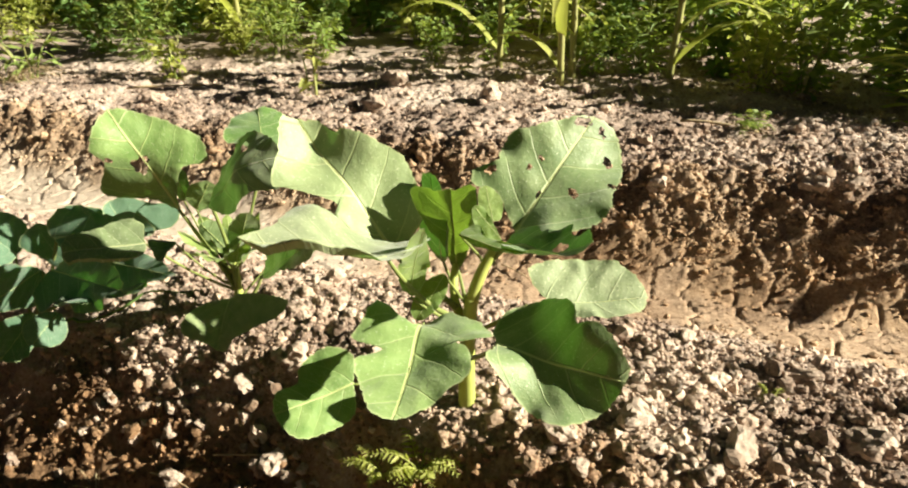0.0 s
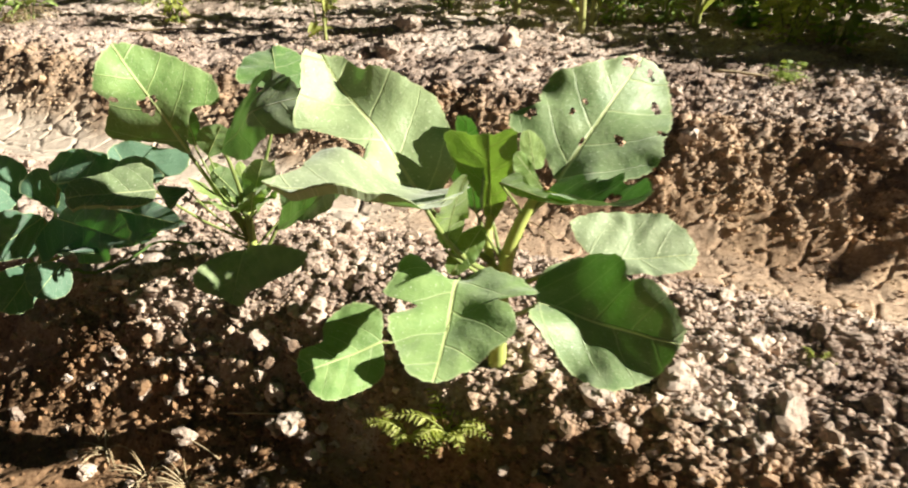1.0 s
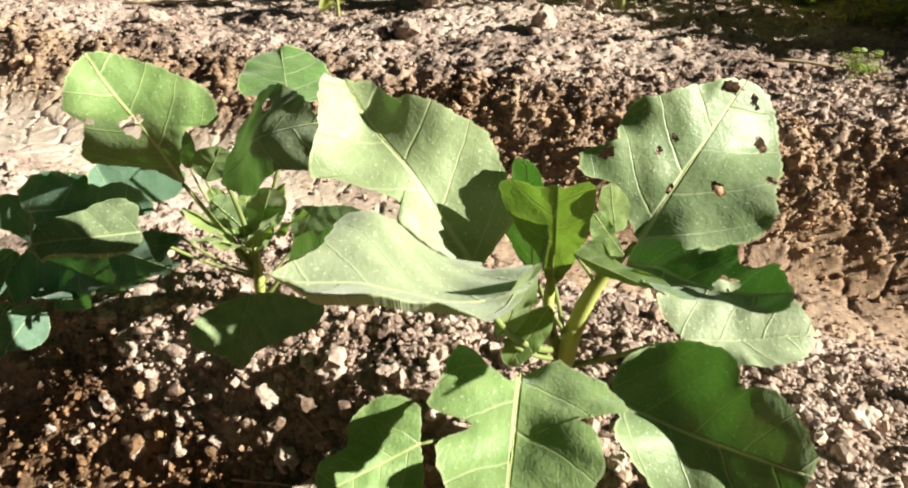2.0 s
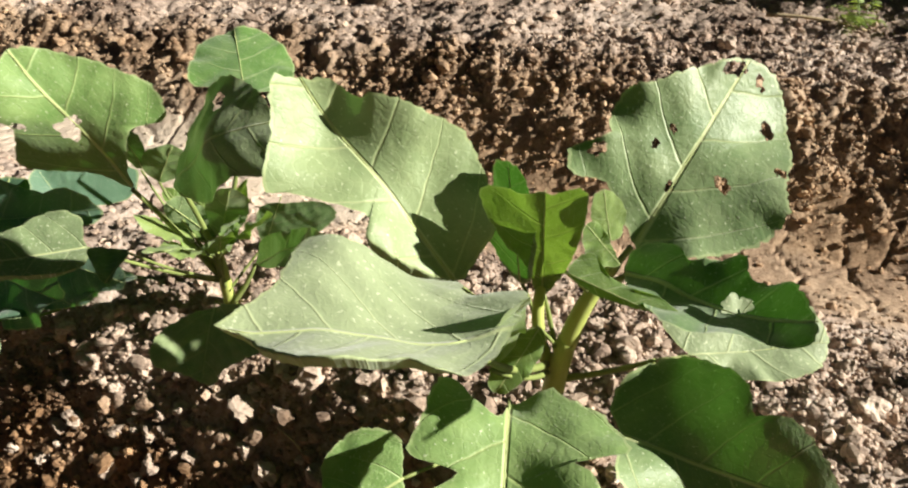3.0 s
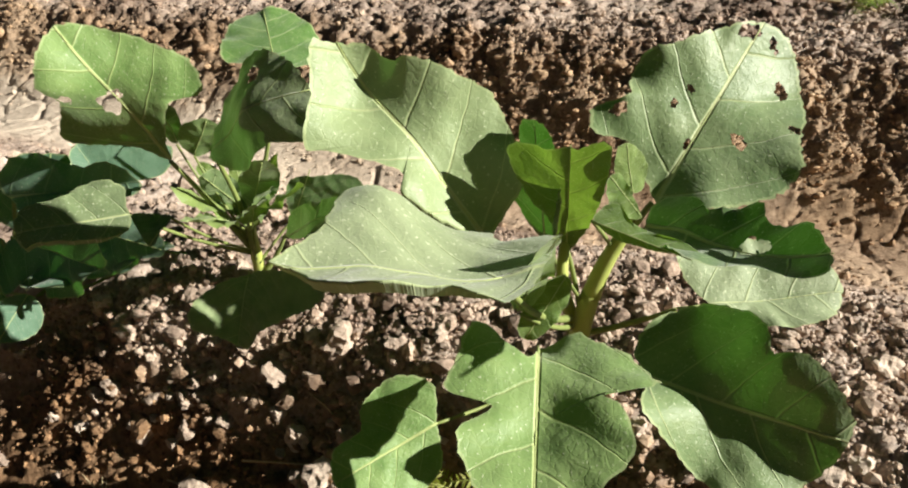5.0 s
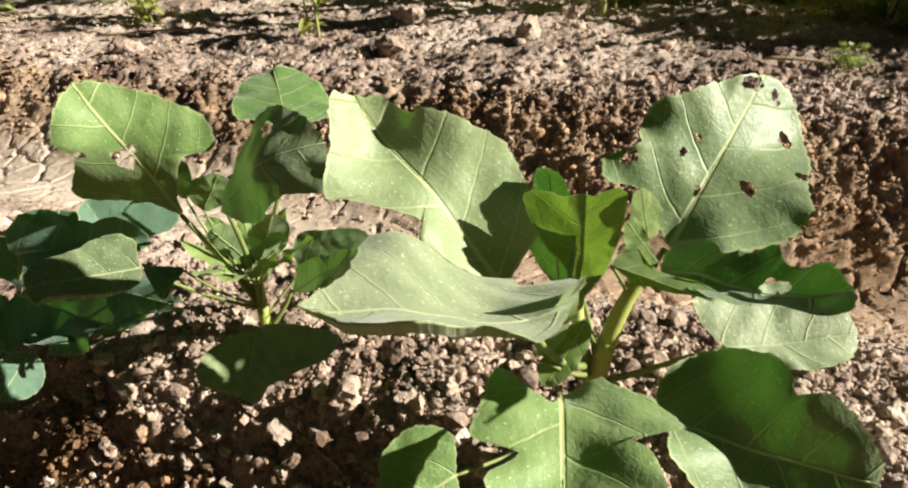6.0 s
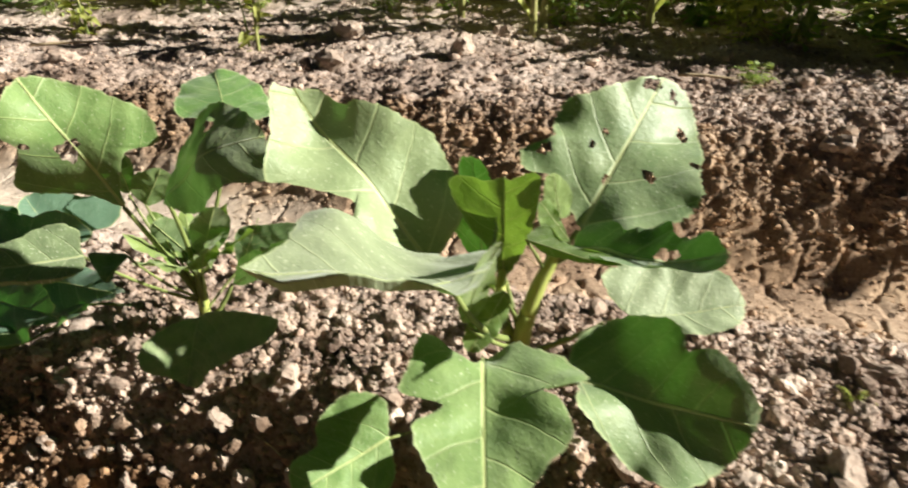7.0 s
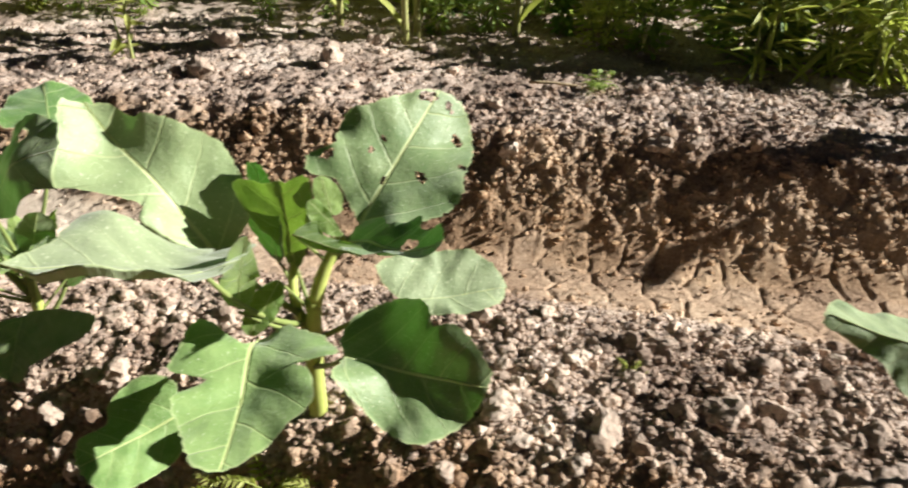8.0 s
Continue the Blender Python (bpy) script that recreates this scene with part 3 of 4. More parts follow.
blade(plant_a, (-0.072, 0.750, 0.242), (-0.186, 0.814, 0.392), (0.352, -0.734, 0.581),
      [(-0.00, -0.00, 0.01), (0.00, 0.11, 0.01), (0.11, 0.29, 0.08), (0.30, 0.36, 0.07), (0.45, 0.38, 0.07), (0.57, 0.31, 0.10), (0.70, 0.23, 0.12), (0.79, 0.15, 0.08), (0.81, 0.12, -0.01), (0.92, 0.09, -0.01), (0.99, -0.01, 0.00), (1.04, -0.10, 0.01), (0.90, -0.21, 0.00), (0.74, -0.37, 0.02), (0.65, -0.29, 0.02), (0.43, -0.14, 0.08), (0.37, -0.20, 0.11, 0.06), (0.19, -0.13, 0.06, 0.07)],
      [(0.31, 0.01, 0.01), (0.73, -0.02, -0.06)], stem_from=(0.004, 0.742, 0.170), label="broad grey-green leaf with a wavy chewed edge")
blade(plant_a, (-0.066, 0.618, 0.306), (-0.207, 0.605, 0.333), (0.148, 0.316, 0.937),
      [(1.00, 0.01, -0.01), (0.80, 0.27, 0.07), (0.70, 0.57, 0.17), (0.47, 0.55, 0.20), (0.25, 0.68, 0.04), (-0.06, 0.71, -0.04), (-0.08, 0.42, 0.03), (-0.31, 0.27, 0.13), (-0.13, -0.10, 0.03), (0.07, -0.35, 0.01), (0.20, -0.40, 0.07, 0.04), (0.29, -0.33, 0.07, 0.08), (0.36, -0.35, 0.07, 0.08), (0.63, -0.38, 0.07, 0.08), (0.88, -0.03, -0.03, 0.06)],
      [(0.20, 0.12, -0.03)], stem_from=(0.006, 0.735, 0.160), material=LEAF_DUSTY, label="long pale lobed leaf dotted with dust")
blade(plant_a, (0.075, 0.774, 0.256), (0.179, 0.876, 0.372), (-0.038, -0.731, 0.682),
      [(-0.01, 0.01, 0.07), (-0.02, 0.08, 0.15), (0.02, 0.18, 0.25), (0.23, 0.40, 0.21), (0.41, 0.44, 0.21), (0.52, 0.40, 0.14), (0.79, 0.36, -0.06), (1.02, 0.18, -0.08), (1.00, -0.00, 0.01), (0.83, -0.17, 0.10), (0.65, -0.30, 0.13), (0.56, -0.39, 0.09), (0.42, -0.39, 0.06), (0.33, -0.36, 0.11), (0.21, -0.46, 0.07), (0.11, -0.40, 0.09), (0.16, -0.25, 0.06), (0.06, -0.09, 0.03)],
      [(0.78, 0.25, -0.07), (0.42, 0.17, 0.07), (0.30, -0.01, 0.06)],
      holes=[(0.79, 0.245, 0.035), (0.42, 0.175, 0.033), (0.30, -0.01, 0.022), (0.93, -0.02, 0.033), (0.90, -0.06, 0.030), (0.96, 0.09, 0.024), (0.94, 0.13, 0.014), (0.60, 0.36, 0.022), (0.42, -0.16, 0.018), (0.52, -0.13, 0.016), (0.26, -0.36, 0.03)], stem_from=(0.035, 0.740, 0.225), label="large upright leaf riddled with small insect holes", rings=36, sectors=150)
blade(plant_a, (0.060, 0.737, 0.258), (0.132, 0.610, 0.327), (-0.218, 0.368, 0.904),
      [(0.02, 0.02, 0.01), (-0.03, -0.17, 0.09), (0.19, -0.19, 0.09), (0.31, -0.14, 0.06), (0.49, -0.26, 0.07), (0.61, -0.16, 0.02), (0.81, -0.15, 0.03), (1.01, 0.00, -0.01), (1.07, 0.12, -0.05), (0.93, 0.19, -0.04), (0.87, 0.22, -0.03), (0.75, 0.39, 0.04), (0.57, 0.36, 0.08)],
      [(0.40, 0.04, -0.05), (0.70, 0.02, -0.07), (0.90, 0.06, -0.07)], holes=[(0.60, -0.03, 0.042), (0.66, -0.045, 0.034)], stem_from=(0.045, 0.743, 0.240), label="dark green leaf with one long hole", rings=28, sectors=120)
blade(plant_a, (-0.033, 0.661, 0.189), (-0.055, 0.494, 0.200), (0.011, 0.065, 0.998),
      [(0.03, 0.00, 0.07), (0.18, 0.05, 0.16), (0.04, 0.26, 0.23), (0.29, 0.35, 0.20), (0.38, 0.39, 0.15), (0.42, 0.34, 0.13), (0.45, 0.18, 0.12), (0.55, 0.28, 0.12), (0.63, 0.31, 0.10), (0.74, 0.25, 0.05), (1.00, 0.12, 0.06), (1.01, -0.00, 0.02), (0.96, -0.07, 0.01), (0.74, -0.27, 0.07), (0.63, -0.37, 0.10), (0.45, -0.34, 0.16), (0.39, -0.26, 0.16), (0.34, -0.47, 0.18), (0.17, -0.40, 0.16), (0.06, -0.25, 0.18), (0.00, -0.17, 0.15), (0.03, -0.05, 0.08)],
      [(0.38, 0.00, 0.09), (0.53, 0.02, 0.04)], stem_from=(0.012, 0.745, 0.110), material=LEAF_FRESH, label="broad leaf with a bitten edge and pale veins")
blade(plant_a, (-0.114, 0.648, 0.127), (-0.192, 0.593, 0.126), (0.303, -0.446, 0.842),
      [(0.01, 0.00, 0.02), (-0.08, 0.30, 0.14), (0.17, 0.52, 0.11), (0.50, 0.45, -0.04), (0.61, 0.27, -0.03), (0.90, 0.23, 0.03), (1.01, 0.00, 0.06), (0.97, -0.31, 0.12), (0.79, -0.43, 0.12), (0.31, -0.40, -0.05), (0.12, -0.30, -0.05)],
      [], stem_from=(0.012, 0.750, 0.070), material=LEAF_FRESH)
blade(plant_a, (0.046, 0.641, 0.184), (0.172, 0.576, 0.186), (-0.256, -0.467, 0.846),
      [(0.01, -0.00, 0.03), (-0.09, -0.14, -0.06), (-0.04, -0.36, -0.11), (0.17, -0.52, -0.12), (0.43, -0.48, 0.08), (0.54, -0.39, 0.16), (0.58, -0.29, 0.15), (0.73, -0.32, 0.15), (0.89, -0.23, 0.09), (1.02, -0.09, -0.01), (1.01, -0.01, -0.03), (0.99, 0.08, -0.08), (0.88, 0.26, -0.17), (0.66, 0.47, 0.02), (0.38, 0.40, -0.09), (0.27, 0.34, 0.05), (0.08, 0.23, 0.26), (0.05, 0.19, 0.26)],
      [(0.41, -0.02, -0.05)], stem_from=(0.014, 0.748, 0.090))
leaf(plant_a, (0.003, 0.768, 0.212), (-0.004, 0.752, 0.328), (0.000, 0.000, 0.000), (-0.960, 0.270, -0.060), (0.910, -0.400, 0.080),
     [(-0.06, -0.02), (0.30, -0.14), (0.58, -0.32), (0.86, -0.43), (0.96, -0.40), (0.96, -0.24), (0.94, -0.16), (0.97, -0.04), (0.96, 0.06), (1.02, 0.16), (1.00, 0.27), (0.70, 0.26), (0.40, 0.20), (0.14, 0.11)], stem_from=(0.018, 0.742, 0.150), wave=0.012, ripple=0.015, material=LEAF_YOUNG, label="upright fresh green leaf with a folded top edge")
leaf(plant_a, (0.005, 0.696, 0.293), (0.064, 0.646, 0.293), (0.000, 0.000, 0.000), (0.642, 0.767, 0.008), (0.081, 0.078, -0.994),
     [(0.02, -0.01), (-0.01, -0.28), (0.1, -0.4), (0.35, -0.2), (0.61, -0.18), (0.85, -0.21), (1.07, -0.09), (0.8, 0.03), (0.49, 0.09), (0.27, 0.11)], stem_from=(0.035, 0.742, 0.235), material=LEAF_YOUNG)
leaf(plant_a, (0.085, 0.700, 0.200), (0.228, 0.717, 0.198), (0.000, 0.000, 0.000), (-0.080, 0.736, 0.672), (0.118, -0.984, -0.130),
     [(0.04, -0.22), (0.12, -0.34), (0.46, -0.38), (0.82, -0.30), (0.96, -0.15), (1.01, -0.01), (0.91, 0.14), (0.68, 0.21), (0.43, 0.18), (0.21, 0.02)], stem_from=(0.018, 0.745, 0.130), material=LEAF_DUSTY)
leaf(plant_a, (-0.016, 0.775, 0.217), (-0.028, 0.786, 0.328), (0.000, 0.000, 0.000), (-0.620, 0.770, -0.150), (0.620, -0.770, 0.150),
     [(0.0, 0.0), (0.13, -0.19), (0.36, -0.30), (0.66, -0.24), (0.94, -0.15), (1.02, -0.08), (1.01, 0.10), (0.91, 0.17), (0.74, 0.22), (0.45, 0.23), (0.12, 0.14)], stem_from=(0.014, 0.750, 0.100), wave=0.012, ripple=0.015)
leaf(plant_a, (-0.049, 0.665, 0.233), (-0.031, 0.630, 0.333), (0.000, 0.000, 0.000), (-0.758, -0.646, -0.088), (0.917, 0.399, -0.027),
     [(-0.02, 0.01), (0.31, -0.18), (0.64, -0.2), (0.92, -0.13), (1.01, -0.01), (0.73, 0.1), (0.47, 0.16), (0.16, 0.14), (-0.02, 0.1)], stem_from=(0.008, 0.735, 0.150), rings=10, sectors=44, material=LEAF_YOUNG)
leaf(plant_a, (-0.011, 0.690, 0.245), (-0.042, 0.670, 0.198), (0.000, 0.000, 0.000), (-0.828, -0.036, 0.560), (0.848, -0.081, -0.523),
     [(-0.02, -0.02), (0.29, -0.25), (0.59, -0.27), (0.91, -0.19), (1.01, 0.02), (0.83, 0.15), (0.48, 0.23), (0.12, 0.17)], stem_from=(0.018, 0.742, 0.170), rings=10, sectors=44, material=LEAF_YOUNG)
leaf(plant_a, (0.045, 0.735, 0.291), (0.036, 0.740, 0.331), (0.000, 0.000, 0.000), (-0.913, -0.374, -0.161), (0.853, 0.506, 0.130),
     [(0.0, -0.0), (0.3, -0.24), (0.73, -0.3), (1.02, -0.19), (1.01, 0.07), (0.7, 0.33), (0.28, 0.4), (-0.03, 0.28)], stem_from=(0.045, 0.743, 0.245), rings=10, sectors=40, material=LEAF_YOUNG)
leaf(plant_a, (0.055, 0.735, 0.268), (0.022, 0.725, 0.314), (0.000, 0.000, 0.000), (-0.718, -0.356, -0.598), (0.765, 0.225, 0.604),
     [(-0.02, -0.02), (0.31, -0.21), (0.64, -0.24), (0.94, -0.09), (0.98, 0.04), (0.83, 0.13), (0.39, 0.08)], stem_from=(0.045, 0.743, 0.245), rings=10, sectors=40, material=LEAF_YOUNG)

# ---- the second vegetable plant ----
plant_b = plant_at("aubergine_plant", -0.350, 0.982, "young aubergine plant with spreading chewed leaves", "vegetable plant", "vegetable row")
v, f = tube(bent((-0.350, 0.982, -0.03), (-0.346, 0.976, 0.05), (-0.342, 0.965, 0.13), 8), [0.009 - 0.0004 * k for k in range(9)], 8)
part("stem", v, f, STEM, plant_b)
blade(plant_b, (-0.396, 0.926, 0.223), (-0.483, 0.958, 0.363), (0.264, -0.892, 0.368),
      [(0.00, -0.00, -0.04), (0.20, -0.15, -0.19), (0.46, -0.47, -0.30), (0.62, -0.26, 0.10), (0.77, -0.28, 0.20), (0.97, 0.01, 0.09), (0.74, 0.28, 0.06), (0.62, 0.37, 0.06), (0.41, 0.49, 0.05), (0.23, 0.42, 0.02), (0.28, 0.22, 0.04), (0.10, 0.05, -0.03)],
      [(0.47, -0.06, -0.01)], holes=[(0.47, -0.06, 0.055), (0.50, 0.00, 0.035), (0.62, -0.22, 0.022)], stem_from=(-0.348, 0.965, 0.080), label="broad fresh green leaf with a large insect hole", rings=28, sectors=120, material=LEAF_FRESH)
blade(plant_b, (-0.353, 0.930, 0.232), (-0.229, 0.888, 0.318), (-0.380, -0.420, 0.824),
      [(0.00, 0.00, 0.00), (0.26, -0.30, 0.06), (0.54, -0.48, 0.10), (0.84, -0.28, 0.05), (1.00, 0.00, 0.00), (1.05, 0.37, -0.03), (0.75, 0.31, 0.06), (0.48, 0.34, 0.00), (0.25, 0.24, -0.06), (0.08, 0.12, 0.00)],
      [(0.57, -0.28, 0.11), (0.50, 0.00, 0.12)], holes=[(0.57, -0.28, 0.050)], stem_from=(-0.345, 0.965, 0.080), label="grey-green folded leaf with one hole")
leaf(plant_b, (-0.284, 0.996, 0.288), (-0.318, 1.115, 0.317), (0.000, 0.000, 0.000), (-0.963, -0.255, -0.087), (0.929, 0.315, -0.192),
     [(0.08, 0.05), (0.29, -0.32), (0.39, -0.44), (0.66, -0.41), (0.97, -0.27), (1.06, 0.05), (1.01, 0.26), (0.65, 0.46), (0.25, 0.41), (0.09, 0.22)], stem_from=(-0.344, 0.970, 0.100), material=LEAF_FRESH, ripple=0.012, quilt=0.003)
blade(plant_b, (-0.419, 0.854, 0.205), (-0.519, 0.824, 0.207), (0.150, -0.450, 0.880),
      [(-0.01, -0.05, 0.00), (0.02, 0.11, 0.01), (0.02, 0.29, 0.02), (0.19, 0.40, 0.02), (0.40, 0.39, 0.00), (0.56, 0.29, 0.02), (0.83, 0.27, 0.00), (0.97, 0.21, -0.02), (1.00, 0.00, -0.02), (0.93, -0.18, -0.03, 0.03), (0.83, -0.16, 0.00, 0.04), (0.64, -0.17, 0.00, 0.05), (0.32, -0.22, 0.01, 0.05), (0.04, -0.18, 0.00)],
      [(0.50, 0.06, -0.01)], stem_from=(-0.350, 0.965, 0.070), material=LEAF_DUSTY, label="pale grey-green oblong leaf", rings=14, sectors=64)
blade(plant_b, (-0.365, 0.827, 0.218), (-0.380, 0.799, 0.206), (0.150, -0.450, 0.880),
      [(-0.01, 0.01, 0.00), (0.54, -0.04, 0.06), (0.97, -0.13, 0.02), (1.02, 0.08, 0.00), (0.88, 0.35, 0.10), (0.47, 0.97, 0.00), (0.14, 0.54, -0.06)],
      [(0.50, 0.30, -0.10)], stem_from=(-0.349, 0.965, 0.075), label="small leaf with a curled pale rim", rings=12, sectors=48)
leaf(plant_b, (-0.325, 0.882, 0.110), (-0.332, 0.823, 0.063), (0.000, 0.000, 0.000), (-0.953, -0.105, 0.284), (0.897, -0.336, 0.289),
     [(0.04, 0.26), (0.31, -0.44), (0.72, -0.71), (0.98, -0.59), (1.03, -0.27), (1.16, 0.18), (0.94, 0.39), (0.75, 0.82), (0.56, 1.31), (0.22, 1.38)], stem_from=(-0.346, 0.975, 0.020))
leaf(plant_b, (-0.347, 0.980, 0.120), (-0.378, 0.960, 0.182), (0.000, 0.000, 0.000), (-0.863, -0.144, -0.484), (0.855, 0.172, 0.489),
     [(-0.02, -0.03), (0.3, -0.23), (0.8, -0.22), (1.09, -0.02), (0.99, 0.22), (0.65, 0.29), (0.29, 0.23)], stem_from=(-0.345, 0.965, 0.060))
leaf(plant_b, (-0.336, 0.970, 0.130), (-0.306, 0.950, 0.207), (0.000, 0.000, 0.000), (-0.936, -0.038, 0.349), (0.937, 0.107, -0.332),
     [(-0.0, 0.0), (0.24, -0.19), (0.62, -0.26), (0.94, -0.1), (1.0, 0.08), (0.8, 0.26), (0.38, 0.26), (0.09, 0.11)], stem_from=(-0.344, 0.965, 0.060))
leaf(plant_b, (-0.310, 0.980, 0.084), (-0.209, 0.900, 0.178), (0.000, 0.000, 0.000), (-0.239, -0.850, -0.469), (-0.100, 0.700, 0.707),
     [(0.0, -0.01), (0.21, 0.13), (0.56, 0.13), (1.01, 0.06), (1.19, -0.1), (1.02, -0.18), (0.61, -0.14)], stem_from=(-0.342, 0.970, 0.030))
leaf(plant_b, (-0.297, 1.000, 0.096), (-0.272, 1.000, 0.154), (0.000, 0.000, 0.000), (-0.916, 0.000, 0.400), (0.916, -0.000, -0.400),
     [(-0.07, 0.03), (0.35, -0.24), (0.82, -0.29), (1.12, 0.14), (1.36, 0.75), (1.13, 1.06), (0.59, 0.77), (0.19, 0.3)], stem_from=(-0.343, 0.970, 0.050))
leaf(plant_b, (-0.411, 0.990, 0.212), (-0.406, 0.960, 0.279), (0.000, 0.000, 0.000), (-0.992, -0.124, 0.016), (0.992, -0.070, -0.103),
     [(-0.05, -0.02), (0.18, -0.19), (0.61, -0.23), (0.97, -0.06), (1.02, 0.1), (0.8, 0.21), (0.29, 0.16)], stem_from=(-0.345, 0.965, 0.090), rings=10, sectors=40, material=LEAF_FRESH)
leaf(plant_b, (-0.391, 0.980, 0.202), (-0.363, 0.970, 0.248), (0.000, 0.000, 0.000), (-0.854, -0.229, 0.467), (0.843, 0.302, -0.444),
     [(-0.04, 0.02), (0.18, -0.34), (0.64, -0.43), (0.99, -0.15), (0.94, 0.21), (0.52, 0.44), (0.12, 0.28)], stem_from=(-0.344, 0.965, 0.090), rings=10, sectors=40, material=LEAF_FRESH)
SHOOT = [(0.0, 0.02), (0.1, 0.16), (0.3, 0.27), (0.5, 0.24), (0.7, 0.2), (0.9, 0.1), (1.0, 0.0), (0.9, -0.12), (0.68, -0.18), (0.5, -0.25), (0.28, -0.24), (0.1, -0.15), (0.0, -0.02)]
for turn, ln, rise in ((-20, 0.085, 0.8), (55, 0.07, 1.2), (110, 0.06, 1.7), (150, 0.07, 1.2), (200, 0.08, 0.9), (240, 0.085, 0.6), (300, 0.075, 1.0), (330, 0.06, 1.9), (20, 0.055, 1.6)):
    out = Vector((math.cos(radians(turn)), math.sin(radians(turn)), 0.0))
    low = Vector((-0.341, 0.964, 0.128)) + out * 0.018
    high = low + (out + Vector((0, 0, rise))).normalized() * ln
    wide = out.cross(Vector((0, 0, 1)))
    leaf(plant_b, low, high, out * -0.006, -wide + out * 0.15, wide + out * 0.15, SHOOT, wave=0.04, material=LEAF_YOUNG, stem_from=(-0.344, 0.963, 0.105), rings=10, sectors=44)

# ---- the low bluish plant in the shade ----
plant_c = plant_at("squash_plant", -0.70, 0.99, "low dark bluish-green vine plant lying on the soil", "vegetable plant", "vegetable row")
for k, way in enumerate(((0.16, 0.02), (-0.12, 0.05))):
    line = []
    for i in range(13):
        x, y = -0.70 + way[0] * i / 8 + 0.012 * math.sin(i * 1.1 + k), 0.99 + way[1] * i / 8 + 0.012 * math.sin(i * 0.8)
        line.append((x, y, float(bed_height(x, y)) + 0.016))
    v, f = tube(line, [0.0030 - 0.0001 * i for i in range(13)], 8)
    part("runner", v, f, WEED_DARK, plant_c)
leaf(plant_c, (-0.621, 0.980, 0.092), (-0.571, 1.000, 0.188), (0.000, 0.000, 0.000), (-0.801, -0.352, 0.484), (0.813, 0.323, -0.485),
     [(0.0, -0.0), (0.16, -0.42), (0.27, -0.66), (0.63, -0.55), (0.67, -0.27), (0.95, -0.21), (1.1, 0.09), (1.09, 0.51), (0.83, 0.72), (0.38, 0.43), (0.16, 0.18)], material=LEAF_BLUE, stem_from=(-0.70, 0.99, 0.0))
leaf(plant_c, (-0.623, 0.950, 0.113), (-0.485, 0.880, 0.117), (0.000, 0.000, 0.000), (-0.279, -0.595, -0.754), (0.200, 0.446, 0.873),
     [(-0.0, -0.0), (0.18, 0.12), (0.57, 0.24), (0.9, 0.2), (1.07, 0.05), (0.92, -0.08), (0.89, -0.22), (0.58, -0.32), (0.39, -0.22), (0.13, -0.42), (-0.08, -0.23)], material=LEAF_BLUE, stem_from=(-0.70, 0.99, 0.0))
leaf(plant_c, (-0.636, 0.950, 0.113), (-0.663, 0.870, 0.104), (0.000, 0.000, 0.000), (0.433, -0.246, 0.867), (-0.220, 0.185, -0.958),
     [(0.0, -0.01), (0.42, -0.43), (0.81, -0.82), (1.2, -0.79), (1.24, -0.22), (0.94, 0.32), (0.61, 0.52), (0.25, 0.73), (-0.07, 0.41)], material=LEAF_BLUE, stem_from=(-0.70, 0.99, 0.0))
leaf(plant_c, (-0.679, 0.970, 0.128), (-0.698, 0.930, 0.196), (0.000, 0.000, 0.000), (0.189, -0.867, -0.461), (0.515, 0.670, 0.534),
     [(0.0, -0.01), (0.33, -0.48), (0.82, -0.67), (1.19, -0.27), (1.08, 0.22), (0.68, 0.52), (0.16, 0.46)], material=LEAF_BLUE, stem_from=(-0.70, 0.99, 0.0))
leaf(plant_c, (-0.519, 0.930, 0.138), (-0.425, 0.880, 0.146), (0.000, 0.000, 0.000), (-0.232, -0.553, -0.801), (0.384, 0.792, 0.475),
     [(-0.0, -0.0), (0.1, 0.15), (0.51, 0.23), (1.04, 0.15), (1.24, -0.04), (0.91, -0.18), (0.65, -0.37), (0.26, -0.29)], material=LEAF_BLUE, stem_from=(-0.70, 0.99, 0.0), rings=12, sectors=52)
leaf(plant_c, (-0.652, 0.930, 0.047), (-0.664, 0.860, 0.020), (0.000, 0.000, 0.000), (0.065, -0.370, 0.927), (0.224, 0.317, -0.922),
     [(0.0, -0.0), (0.36, -0.37), (0.85, -0.75), (1.2, -0.5), (1.13, 0.11), (0.78, 0.42), (0.22, 0.39)], material=LEAF_BLUE, stem_from=(-0.70, 0.99, 0.0), rings=12, sectors=52)
leaf(plant_c, (-0.519, 1.000, 0.159), (-0.546, 1.020, 0.200), (0.000, 0.000, 0.000), (-0.402, -0.900, 0.171), (0.816, 0.492, 0.304),
     [(-0.05, -0.04), (0.22, -0.48), (0.85, -0.23), (0.89, 0.39), (0.35, 1.0), (-0.12, 1.67), (-0.59, 1.23), (-0.35, 0.44)], material=LEAF_BLUE, stem_from=(-0.70, 0.99, 0.0), rings=12, sectors=52)
leaf(plant_c, (-0.596, 0.900, 0.066), (-0.609, 0.850, 0.047), (0.000, 0.000, 0.000), (-0.322, -0.253, 0.912), (0.477, 0.193, -0.857),
     [(0.0, -0.0), (0.33, -0.39), (0.86, -0.56), (1.15, -0.19), (0.98, 0.28), (0.53, 0.61), (0.1, 0.38)], material=LEAF_BLUE, stem_from=(-0.70, 0.99, 0.0), rings=12, sectors=52)
